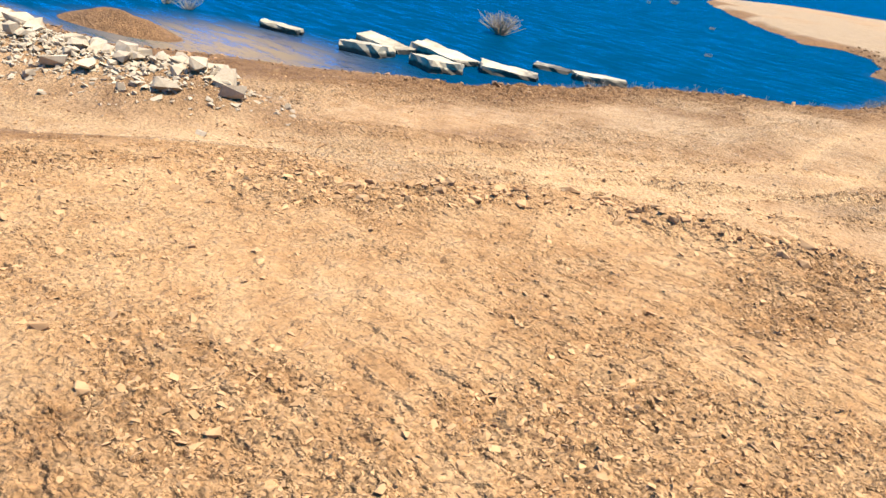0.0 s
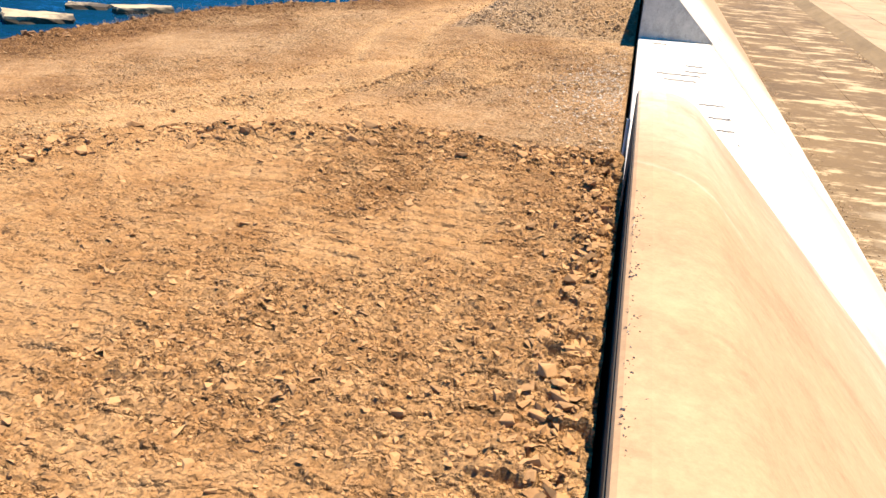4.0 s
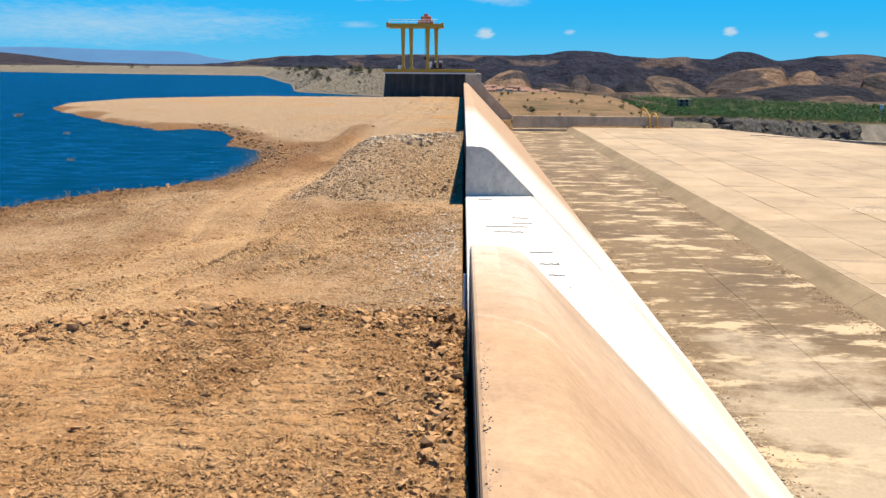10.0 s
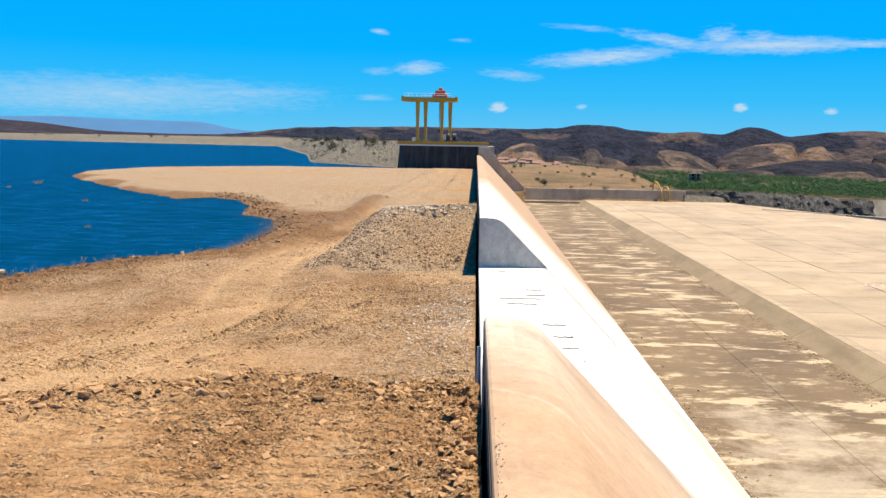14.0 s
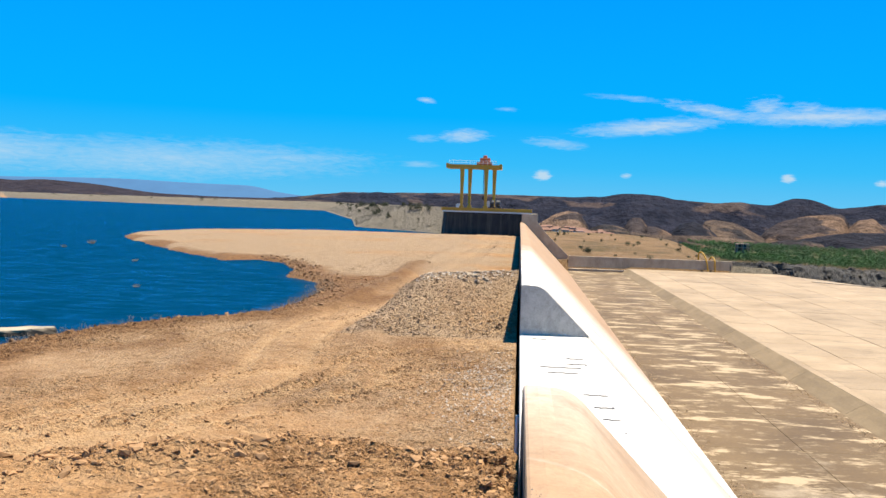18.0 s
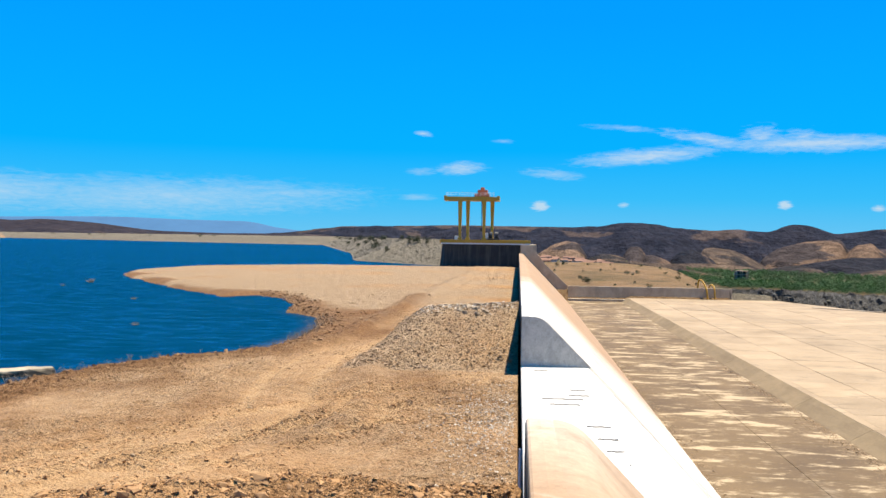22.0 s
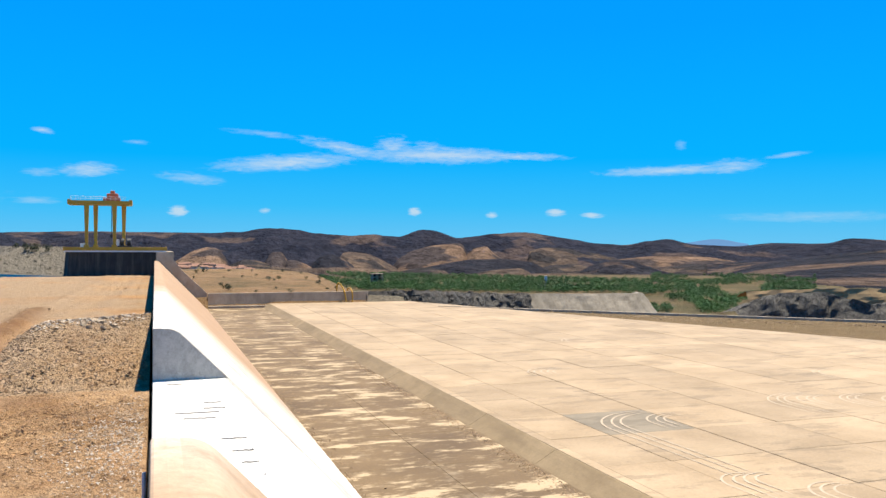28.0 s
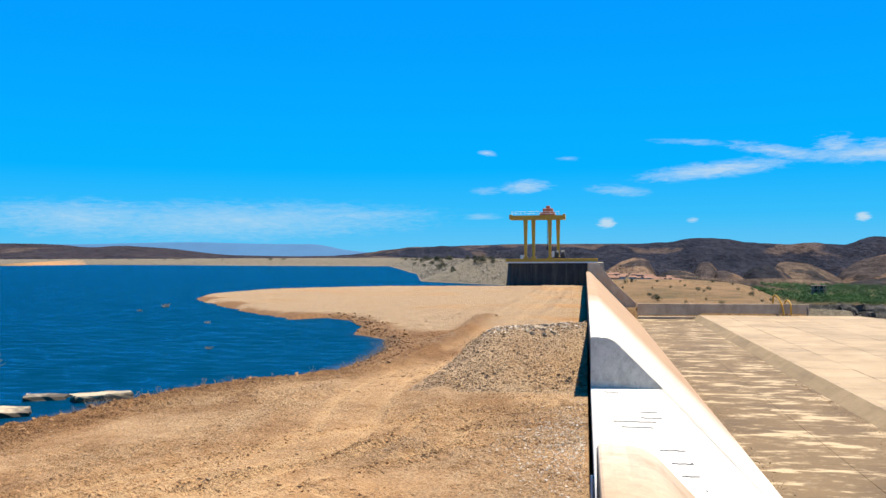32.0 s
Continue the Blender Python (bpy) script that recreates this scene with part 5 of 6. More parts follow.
    scatter("shore_stones", Q[:, 0], Q[:, 1], (0.025 + 0.11 * rng.rand(len(Q)) ** 3) * (1 + Q[:, 1] / 130), SMALL, M["red_stone"], "reddish stones along the waterline", "stones", 10, 0.55)
    X, Y = clumped(900, -14, 0, 43, 160, 0.08, 36)
    scatter("far_plateau_stones", X, Y, 0.05 + 0.15 * rng.rand(len(X)) ** 3, TINY, M["grey_stone"], "scattered stones on the far dirt plateau", "stones", 11)
    # dam face
    t = rng.uniform(0, 1, 9000) ** 1.6
    line = np.array(DAM[:5])
    seg = np.cumsum([0] + [np.hypot(*(b - a)) for a, b in zip(line, line[1:])])
    u = t * 420
    X, Y = np.interp(u, seg, line[:, 0]), np.interp(u, seg, line[:, 1])
    off = rng.uniform(3, 17, len(u))
    k = np.searchsorted(seg, u).clip(1, len(line) - 1)
    dirs = (line[k] - line[k - 1]) / (seg[k] - seg[k - 1])[:, None]
    X, Y = X - off * np.abs(dirs[:, 1]), Y + off * dirs[:, 0] * 1.0
    scatter("riprap", X, Y, 0.08 + 0.22 * rng.rand(len(X)) ** 2.5, SMALL, M["riprap"], "pale riprap stones on the dam's water face", "riprap", 12, 0.7)


build_stones()


def loose_rock(x, y, s, seed, material, label, group, name="rock", flat=0.6, sink=0.12, z=None):
    rng = random.Random(seed)
    v, f = BIG[seed % len(BIG)]
    me = ROCK_MESH.get((seed % len(BIG), material.name))
    if me is None:
        me = mesh_of(name, v * (1, 1, 1), [tuple(int(i) for i in t) for t in f], material)
        ROCK_MESH[(seed % len(BIG), material.name)] = me
    ob = new(name, me)
    zz = float(ground_height(np.array([x]), np.array([y]))[0]) if z is None else z
    ob.matrix_basis = pose(x, y, zz + s * flat * (0.5 - sink), rng.uniform(-14, 14), rng.uniform(-14, 14), rng.uniform(0, 360)) @ Matrix.Diagonal((s * rng.uniform(0.8, 1.3), s * rng.uniform(0.6, 1.0), s * flat * rng.uniform(0.7, 1.1), 1))
    return tagged(ob, label, "rock", group)


ROCK_MESH = {}


def build_loose_rocks():
    rng = random.Random(12)
    for x, y, s in ((-1.15, 4.35, 0.13), (-0.95, 4.2, 0.11), (-0.8, 4.25, 0.09), (-1.3, 4.5, 0.1), (-0.62, 4.1, 0.12), (-4.05, 8.7, 0.14), (-3.9, 8.4, 0.12), (-4.9, 2.1, 0.15), (-5.3, 2.6, 0.13), (-4.4, 2.4, 0.12),
                    (-5.8, 2.2, 0.16), (-6.1, 2.9, 0.14), (-6.8, 3.9, 0.1), (-0.35, 5.6, 0.12), (-0.3, 6.4, 0.14), (-0.42, 7.3, 0.16), (-0.35, 8.2, 0.15), (-0.6, 9.6, 0.16), (-1.9, 9.9, 0.17), (-2.2, 10.1, 0.15),
                    (-0.4, 9.0, 0.2), (-2.5, 3.8, 0.12), (-2.9, 3.6, 0.14), (-3.3, 3.5, 0.11), (-1.6, 3.2, 0.15), (-1.9, 3.3, 0.12), (-7.4, 2.2, 0.17), (-8.0, 2.8, 0.15), (-3.0, 3.0, 0.16), (-2.4, 2.9, 0.13)):
        loose_rock(x, y, 0.42 * s, rng.randrange(999), M["stone"], "angular ochre rock lying on the graded fill", "loose rocks on the fill")
    spots = []
    for i in range(70):
        k = rng.randrange(0, 8)
        f = rng.random()
        a, b = FILL[k] if k else (0.0, 10.4), FILL[k + 1]
        spots.append((min(a[0] * (1 - f) + b[0] * f + rng.gauss(0, 0.25), -0.15), a[1] * (1 - f) + b[1] * f + rng.gauss(0, 0.3) - 0.1, 0.06 + 0.07 * rng.random() ** 2))
    for i in range(60):
        spots.append((-0.1 - abs(rng.gauss(0, 0.2)), rng.uniform(2.5, 10.2), 0.035 + 0.06 * rng.random() ** 3))
    zs = ground_height(np.array([p[0] for p in spots]), np.array([p[1] for p in spots]))
    for (x, y, r), z in zip(spots, zs):
        loose_rock(x, y, r, rng.randrange(999), M["stone"], "angular ochre rock lying on the graded fill", "loose rocks on the fill", z=float(z))
    for i in range(26):
        loose_rock(-1.2 - 1.6 * rng.random(), 37.6 + 1.6 * rng.random(), 0.09 + 0.13 * rng.random() ** 2, rng.randrange(999), M["white_stone"], "pale block of broken concrete on the mound", "blocks on the mound")
    # heap of broken pale rock by the shore
    heap = empty("rubble_heap", -22, 9, 0, "long heap of broken pale grey rock on the shore", "rubble heap")
    pts = [(-27.8, 6.4), (-24, 8.2), (-21, 9.3), (-17.2, 10.9)]
    for i in range(300):
        t = rng.random() * 2.999
        k = int(t)
        f = t - k
        x = pts[k][0] * (1 - f) + pts[k + 1][0] * f + rng.gauss(0, 0.75)
        y = pts[k][1] * (1 - f) + pts[k + 1][1] * f + rng.gauss(0, 0.7)
        s = 0.12 + 0.32 * rng.random() ** 2.5
        ob = loose_rock(x, y, s, rng.randrange(999), M["white_stone"], "", "", "rock", 0.7)
        for key in ("category",):
            del ob[key]
        ob.parent = heap
        ob.matrix_parent_inverse = heap.matrix_basis.inverted()
    n = 5200
    r2 = np.random.RandomState(9)
    t = r2.rand(n) * 2.999
    k = t.astype(int)
    f = (t - k)[:, None]
    P = np.array(pts)
    Q = P[k] * (1 - f) + P[k + 1] * f + r2.randn(n, 2) * 0.95
    scatter("heap_rubble", Q[:, 0], Q[:, 1], 0.03 + 0.11 * r2.rand(n) ** 2, SMALL, M["white_stone"], "small pale rubble between the heap's rocks", "rubble", 14, 0.6)


build_loose_rocks()


def build_moss():
    rng = np.random.RandomState(77)
    n = 130
    cy = np.repeat(rng.uniform(3.6, 8.5, 13), 10)
    Y = cy + rng.randn(n) * 0.12
    X = 0.20 + np.abs(rng.randn(n)) * 0.05
    scatter("moss", X, Y, 0.006 + 0.012 * rng.rand(n), TINY, M["black"], "dark dry moss flecks on the weir's crest", "moss", 5, 0.3, 0.0, np.full(n, CREST))


build_moss()


# ---- broken slabs in the water ----
def build_water_slabs():
    def tide(t, col, pos):
        sep = t.nodes.new("ShaderNodeSeparateXYZ")
        t.links.new(pos, sep.inputs[0])
        k = math_node(t, "MULTIPLY_ADD", noise_tex(t, pos, 3.0, 4), 0.25, sep.outputs[2])
        wet_or_shaded = math_node(t, "DIVIDE", math_node(t, "SUBTRACT", WATER + 0.38, k), 0.10, clamp=True)
        return mix_node(t, wet_or_shaded, col, (0.06, 0.045, 0.028))
    m = concrete("slab_concrete", (0.40, 0.32, 0.21), (0.50, 0.41, 0.28), (0.16, 0.12, 0.07), 0.7, along=(1, 1, 0.4), over=tide)
    for i, (x, y, rz, L, W, H, rx, ry, z) in enumerate(((-27.2, 24.9, 20, 2.4, 1.5, 0.75, -4, -3, -1.15), (-28.2, 26.9, 5, 3.2, 1.3, 0.5, 5, 5, -1.25), (-25.8, 28.3, 4, 3.5, 1.5, 0.55, 3, 6, -1.2), (-24.1, 26.0, -15, 2.3, 1.7, 0.7, -3, -2, -1.15),
                                                          (-22.6, 29.1, 38, 2.9, 1.4, 0.45, 4, 5, -1.3), (-23.2, 33.1, 25, 2.0, 1.2, 0.3, 0, 3, -1.42), (-20.6, 33.3, 42, 2.8, 0.8, 0.35, 2, 1, -1.3), (-31.9, 23.9, 18, 2.4, 0.7, 0.35, 2, 2, -1.28))):
        bm = bmesh.new()
        L, W = 0.86 * L, 0.86 * W
        box(bm, -L / 2, L / 2, -W / 2, W / 2, -H, 0.33)
        bmesh.ops.subdivide_edges(bm, edges=bm.edges[:], cuts=4, use_grid_fill=True)
        rng = random.Random(40 + i)
        for v in bm.verts:
            side = max(abs(v.co.x) / (L / 2), abs(v.co.y) / (W / 2))
            v.co += Vector((rng.uniform(-1, 1), rng.uniform(-1, 1), rng.uniform(-0.4, 0.4))) * (0.07 if side > 0.95 else 0.015)
            v.co.x *= 1 + 0.12 * v.co.y / W
        ob = part("broken_slab", bm, m)
        ob.matrix_basis = pose(x, y, z - 0.05, rx, ry, rz)
        tagged(ob, "broken pale concrete slab lying half sunk in the water", "concrete slab", "slabs in the water")


build_water_slabs()


# ---- plants ----
def twigs(bm, x, y, z, h, n, rng, spread=0.7):
    for _ in range(n):
        a, lean = rng.uniform(0, 2 * pi), rng.uniform(0.1, spread)
        p = Vector((x, y, z))
        q = p + Vector((cos(a) * lean * h, sin(a) * lean * h, h * rng.uniform(0.5, 1)))
        rod(bm, p, q, 0.018 * h, 0.006 * h, 4)
        for _ in range(2):
            k = rng.uniform(0.4, 0.9)
            o = p.lerp(q, k)
            rod(bm, o, o + Vector((rng.uniform(-1, 1), rng.uniform(-1, 1), rng.uniform(0.2, 1))) * 0.3 * h, 0.009 * h, 0.004 * h, 3)


def build_dead_bushes():
    m = plain("dead_wood", (0.20, 0.14, 0.09), (0.36, 0.28, 0.19), 4.0, 0.9)
    rng = random.Random(8)
    for x, y, h, n in ((-31.6, 39.4, 1.3, 90), (-38.6, 22.0, 0.8, 34), (-37.0, 22.3, 0.7, 30), (-52, 98, 0.5, 60), (-51, 90, 0.3, 34), (-35, 74, 0.22, 60), (-25, 53, 0.2, 50)):
        bm = bmesh.new()
        twigs(bm, x, y, WATER - 0.15, h + 0.15, n, rng, 1.1)
        tagged(part("dead_bush", bm, m), "bare drowned bush standing in the shallow water", "dead bush", "drowned bushes")
    # dry weeds along the waterline
    bm = bmesh.new()
    for _ in range(150):
        k = rng.randrange(12, 18)
        f = rng.random()
        x = SHORE[k][0] * (1 - f) + SHORE[k + 1][0] * f + rng.gauss(0, 0.5)
        y = SHORE[k][1] * (1 - f) + SHORE[k + 1][1] * f + rng.gauss(0, 0.5)
        twigs(bm, x, y, float(ground_height(np.array([x]), np.array([y]))[0]), rng.uniform(0.25, 0.5), 4, rng)
    tagged(part("dry_weeds", bm, m), "thin dry weeds along the waterline", "weeds", kind="stuff")


def leaf_ball(rng, n, rx, rz):
    """Leaf clumps: small bent triangles spread through a lumpy crown."""
    lumps = [(rng.uniform(-0.6, 0.6), rng.uniform(-0.6, 0.6), rng.uniform(-0.3, 0.7), rng.uniform(0.35, 0.6)) for _ in range(7)]
    V, F = [], []
    for _ in range(n):
        lx, ly, lz, lr = lumps[rng.randrange(7)]
        d = Vector((rng.gauss(0, 1), rng.gauss(0, 1), rng.gauss(0, 1))).normalized() * lr * rng.uniform(0.65, 1.05)
        c = Vector(((lx + d.x) * rx, (ly + d.y) * rx, (lz + d.z) * rz))
        s = 0.125 * rx
        o = len(V)
        for _ in range(3):
            V.append(c + Vector((rng.uniform(-1, 1), rng.uniform(-1, 1), rng.uniform(-0.7, 0.7))) * s * 1.6)
        F.append((o, o + 1, o + 2))
    return V, F


M["leaf"] = plain("leaf", (0.006, 0.045, 0.004), (0.032, 0.14, 0.010), 0.03, 0.8, 0, 20, 0, 0.01, 0.35)
M["dry_leaf"] = plain("dry_leaf", (0.022, 0.030, 0.010), (0.065, 0.072, 0.025), 0.3, 0.85, 0, 10, 0, 0.01, 0.3)
M["bark"] = plain("bark", (0.06, 0.045, 0.03), (0.13, 0.10, 0.07), 2.0, 0.9)


def place(name, V, F, spots, material, label, category, kind="stuff"):
    """Copies of some shapes in one mesh: spots of (which, x, y, z, size, turn)."""
    VV, FF, off = [], [], 0
    arr = [(np.array([tuple(p) for p in v]), np.array(f)) for v, f in zip(V, F)]
    for w, x, y, z, s, a in spots:
        v, f = arr[w % len(arr)]
        c, n = cos(a), sin(a)
        p = np.stack([v[:, 0] * c - v[:, 1] * n, v[:, 0] * n + v[:, 1] * c, v[:, 2]], 1) * s + (x, y, z)
        VV.append(p)
        FF.append(f + off)
        off += len(v)
    VV, FF = np.concatenate(VV), np.concatenate(FF)
    me = mesh_of(name, VV.tolist(), FF.tolist(), material)
    return tagged(new(name, me), label, category, kind=kind)


def build_woods():
    rng = random.Random(21)
    crowns = [leaf_ball(rng, 90, 2.3, 1.9) for _ in range(6)]
    spots = []
    while len(spots) < 5400:
        deg = rng.uniform(5, 43)
        az = radians(deg)
        r = rng.uniform(480, 980) if rng.random() < 0.7 else rng.uniform(330, 520)
        if r < 430 and not 33 < deg < 43:
            continue
        if deg < 33 and r > 640 + 6 * (33 - deg):
            continue
        if deg < 33 and r < 470 + (14 - min(deg, 14)) * 45:
            continue
        if deg > 33 and (r > 790 or noise.noise(Vector((deg * 0.35, r * 0.012, 3))) < -0.04):
            continue
        s = rng.uniform(0.5, 1.05)
        spots.append((rng.randrange(6), r * sin(az), r * cos(az), 2.2 * s, s, rng.uniform(0, 6)))
    gz = ground_height(np.array([p[1] for p in spots]), np.array([p[2] for p in spots]))
    spots = [(p[0], p[1], p[2], p[3] + g, p[4], p[5]) for p, g in zip(spots, gz)]
    place("woods", [c[0] for c in crowns], [c[1] for c in crowns], spots, M["leaf"], "dense belt of bright green trees along the valley river", "trees")
    # bushes: on the dam, on the field
    small = [leaf_ball(rng, 260, 1.0, 0.9) for _ in range(4)]
    for n, (az, el, s) in enumerate([(-12.2, -0.2, 1.5), (-11.9, -0.35, 1.6), (-11.5, -0.15, 1.7), (-11.1, -0.3, 1.2), (-10.7, -0.2, 1.6), (-10.4, -0.45, 1.2), (-10.2, -0.25, 1.7), (-9.9, -0.3, 1.8), (-9.6, -0.65, 1.2), (-9.2, -0.2, 1.6),
                                   (-9.9, -0.75, 1.2), (-9.0, -0.9, 1.0), (-7.4, -0.4, 1.3), (-6.9, -0.3, 1.4), (-6.2, -0.3, 1.1), (-8.0, -0.15, 1.0), (-11.6, -0.5, 1.1), (-10.9, -0.6, 1.0)]):
        a = radians(az)
        r = np.arange(190, 420, 2.0)
        gz = ground_height(r * sin(a), r * cos(a))
        hit = np.where(gz >= EYE + r * tan(radians(el)) - 0.3)[0]
        best = (r[hit[0]] * sin(a), r[hit[0]] * cos(a), float(gz[hit[0]])) if len(hit) else None
        if best:
            v, f = small[n % 4]
            ob = new("bush", SHRUB.setdefault(n % 4, mesh_of("bush", v, f, M["dry_leaf"])))
            ob.matrix_basis = pose(best[0], best[1], best[2] + 0.55 * s, 0, 0, n * 77) @ Matrix.Scale(s, 4)
            tagged(ob, "dark green shrub growing among the dam's riprap", "bush", "bushes on the dam")
    spots = []
    for _ in range(46):
        x, y = rng.uniform(8, 75), rng.uniform(170, 330)
        spots.append((rng.randrange(4), x, y, float(ground_height(np.array([x]), np.array([y]))[0]) + 0.3, rng.uniform(0.35, 0.9), rng.uniform(0, 6)))
    spots.append((1, 15.0, 185, float(ground_height(np.array([15.0]), np.array([185.0]))[0]) + 0.7, 1.2, 0))
    spots.append((2, 26.5, 172, float(ground_height(np.array([26.5]), np.array([172.0]))[0]) + 0.3, 0.7, 0))
    place("field_shrubs", [c[0] for c in small], [c[1] for c in small], spots, M["dry_leaf"], "small dusty shrubs on the dry field", "shrubs")
    spots = []
    for _ in range(120):
        k = rng.randrange(3, 6)
        f = rng.random()
        x = DAM[k][0] * (1 - f) + DAM[k + 1][0] * f
        y = DAM[k][1] * (1 - f) + DAM[k + 1][1] * f
        spots.append((rng.randrange(4), x - rng.uniform(0, 6), y - rng.uniform(0, 6), 3.2, rng.uniform(0.6, 1.9), 0))
    place("dam_shrubs", [c[0] for c in small], [c[1] for c in small], spots, M["dry_leaf"], "sparse dark shrubs along the far dam", "shrubs")


SHRUB = {}
build_dead_bushes()
build_woods()


# ---- rock cutting and spoil heaps beyond the apron ----
def rough_bank(name, line, top, foot, depth, material, label, seed, step=1.0, amp=1.0):
    line = np.array(line, float)
    seg = np.concatenate([[0], np.cumsum(np.hypot(*(line[1:] - line[:-1]).T))])
    u = np.arange(0, seg[-1], step)
    X, Y = np.interp(u, seg, line[:, 0]), np.interp(u, seg, line[:, 1])
    T = np.interp(u, seg, top)
    n = 12
    P = np.zeros((len(u), n + 4, 3))
    tx, ty = np.gradient(X), np.gradient(Y)
    L = np.hypot(tx, ty)
    nx, ny = ty / L, -tx / L
    for j in range(n + 4):
        k = min(j / n, 1.0)
        back = max(j - n, 0)
        w = amp * fbm(u, np.full_like(u, j * 0.8), 0.28, 4, seed) * (1.0 if j < n else 0.4)
        o = depth * (1 - k) + w - back * 1.6
        P[:, j, 0], P[:, j, 1] = X + nx * o, Y + ny * o
        P[:, j, 2] = foot + (T - foot) * k + 0.35 * amp * fbm(u, np.full_like(u, j * 1.3), 0.5, 3, seed + 1) * (k > 0) - 0.5 * back
    return tagged(new(name, grid_mesh(name, P, material, smooth=False)), label, "rock face", kind="structure")


M["pale_cut"] = plain("pale_cut", (0.14, 0.115, 0.08), (0.36, 0.31, 0.235), 0.25, 0.95, 0, 5, 0.5, 0.1, 0, (1.0, 1.0, 0.25))
rough_bank("rock_cutting", [(40, 163.5), (47, 166.5), (58, 177), (70, 190), (84, 203), (97, 208)], [-4.3, -4.3, -5.0, -6.3, -7.4, -7.9], -14, 3.5, M["dark_rock"], "blasted dark rock face beyond the end of the apron", 61, 0.8, 1.5)
rough_bank("pale_cutting", [(95, 208.5), (118, 214), (141, 222), (150, 240)], [-7.9, -8.6, -9.2, -9.8], -17, 6, M["pale_cut"], "smooth pale earth cutting beside the channel", 63, 1.2, 0.5)
rough_bank("spoil_bank", [(118, 150), (130, 152), (142, 148), (146, 140), (158, 142), (175, 136), (200, 120)], [-8.5, -5.4, -5.2, -7.6, -6.0, -5.0, -4.6], -15, 5, M["dark_rock"], "dark rocky spoil bank with dry grass above", 65, 0.9, 1.6)
rough_bank("grass_bank", [(126, 156), (142, 152), (160, 146), (185, 136), (215, 115)], [-5.0, -4.4, -4.4, -4.0, -3.6], -12, 3, plain("dry_grass", (0.26, 0.16, 0.07), (0.40, 0.27, 0.13), 0.4, 0.95), "dry straw-coloured bank behind the spoil", 67, 1.5, 0.8)


def build_boulders():
    rng = np.random.RandomState(31)
    n = 420
    t = rng.rand(n) * 4.99
    P = np.array([(41, 165.5), (47, 167.5), (58, 178), (70, 191), (84, 204), (96, 209)])
    k = t.astype(int)
    f = (t - k)[:, None]
    Q = P[k] * (1 - f) + P[k + 1] * f
    top = np.interp(t, [0, 1, 2, 3, 4, 5], [-4.4, -4.4, -5.1, -6.4, -7.5, -8.0])
    drop = rng.rand(n) * 5
    scatter("boulders", Q[:, 0] + drop * 0.55, Q[:, 1] - drop * 0.6, 0.3 + 0.9 * rng.rand(n) ** 2, BIG, M["dark_rock"], "dark blasted boulders heaped on the rock face", "boulders", 33, 0.8, 0.0, top - drop * 1.1)


build_boulders()


# ---- village ----
def house(x, y, z, w, d, h, rz, wall, roof, label, group):
    o = empty("house", x, y, z, label, "house", group)
    o.matrix_basis = pose(x, y, z, 0, 0, rz)
    bm = bmesh.new()
    box(bm, -w / 2, w / 2, -d / 2, d / 2, -1.5, h)
    for ob in [part("wall", bm, wall)]:
        ob.parent = o
    bm = bmesh.new()
    e = 0.4
    v = [bm.verts.new(p) for p in ((-w / 2 - e, -d / 2 - e, h - 0.1), (w / 2 + e, -d / 2 - e, h - 0.1), (w / 2 + e, 0, h + 1.6), (-w / 2 - e, 0, h + 1.6), (-w / 2 - e, d / 2 + e, h - 0.1), (w / 2 + e, d / 2 + e, h - 0.1))]
    for f in ((0, 1, 2, 3), (3, 2, 5, 4), (0, 3, 4), (1, 5, 2), (0, 4, 5, 1)):
        bm.faces.new([v[i] for i in f])
    part("roof", bm, roof).parent = o
    for s in (-0.25, 0.25):
        bm = bmesh.new()
        box(bm, s * w - 0.5, s * w + 0.5, -d / 2 - 0.04, -d / 2 + 0.05, 1.0, 2.2)
        part("window", bm, M["black"]).parent = o
    return o


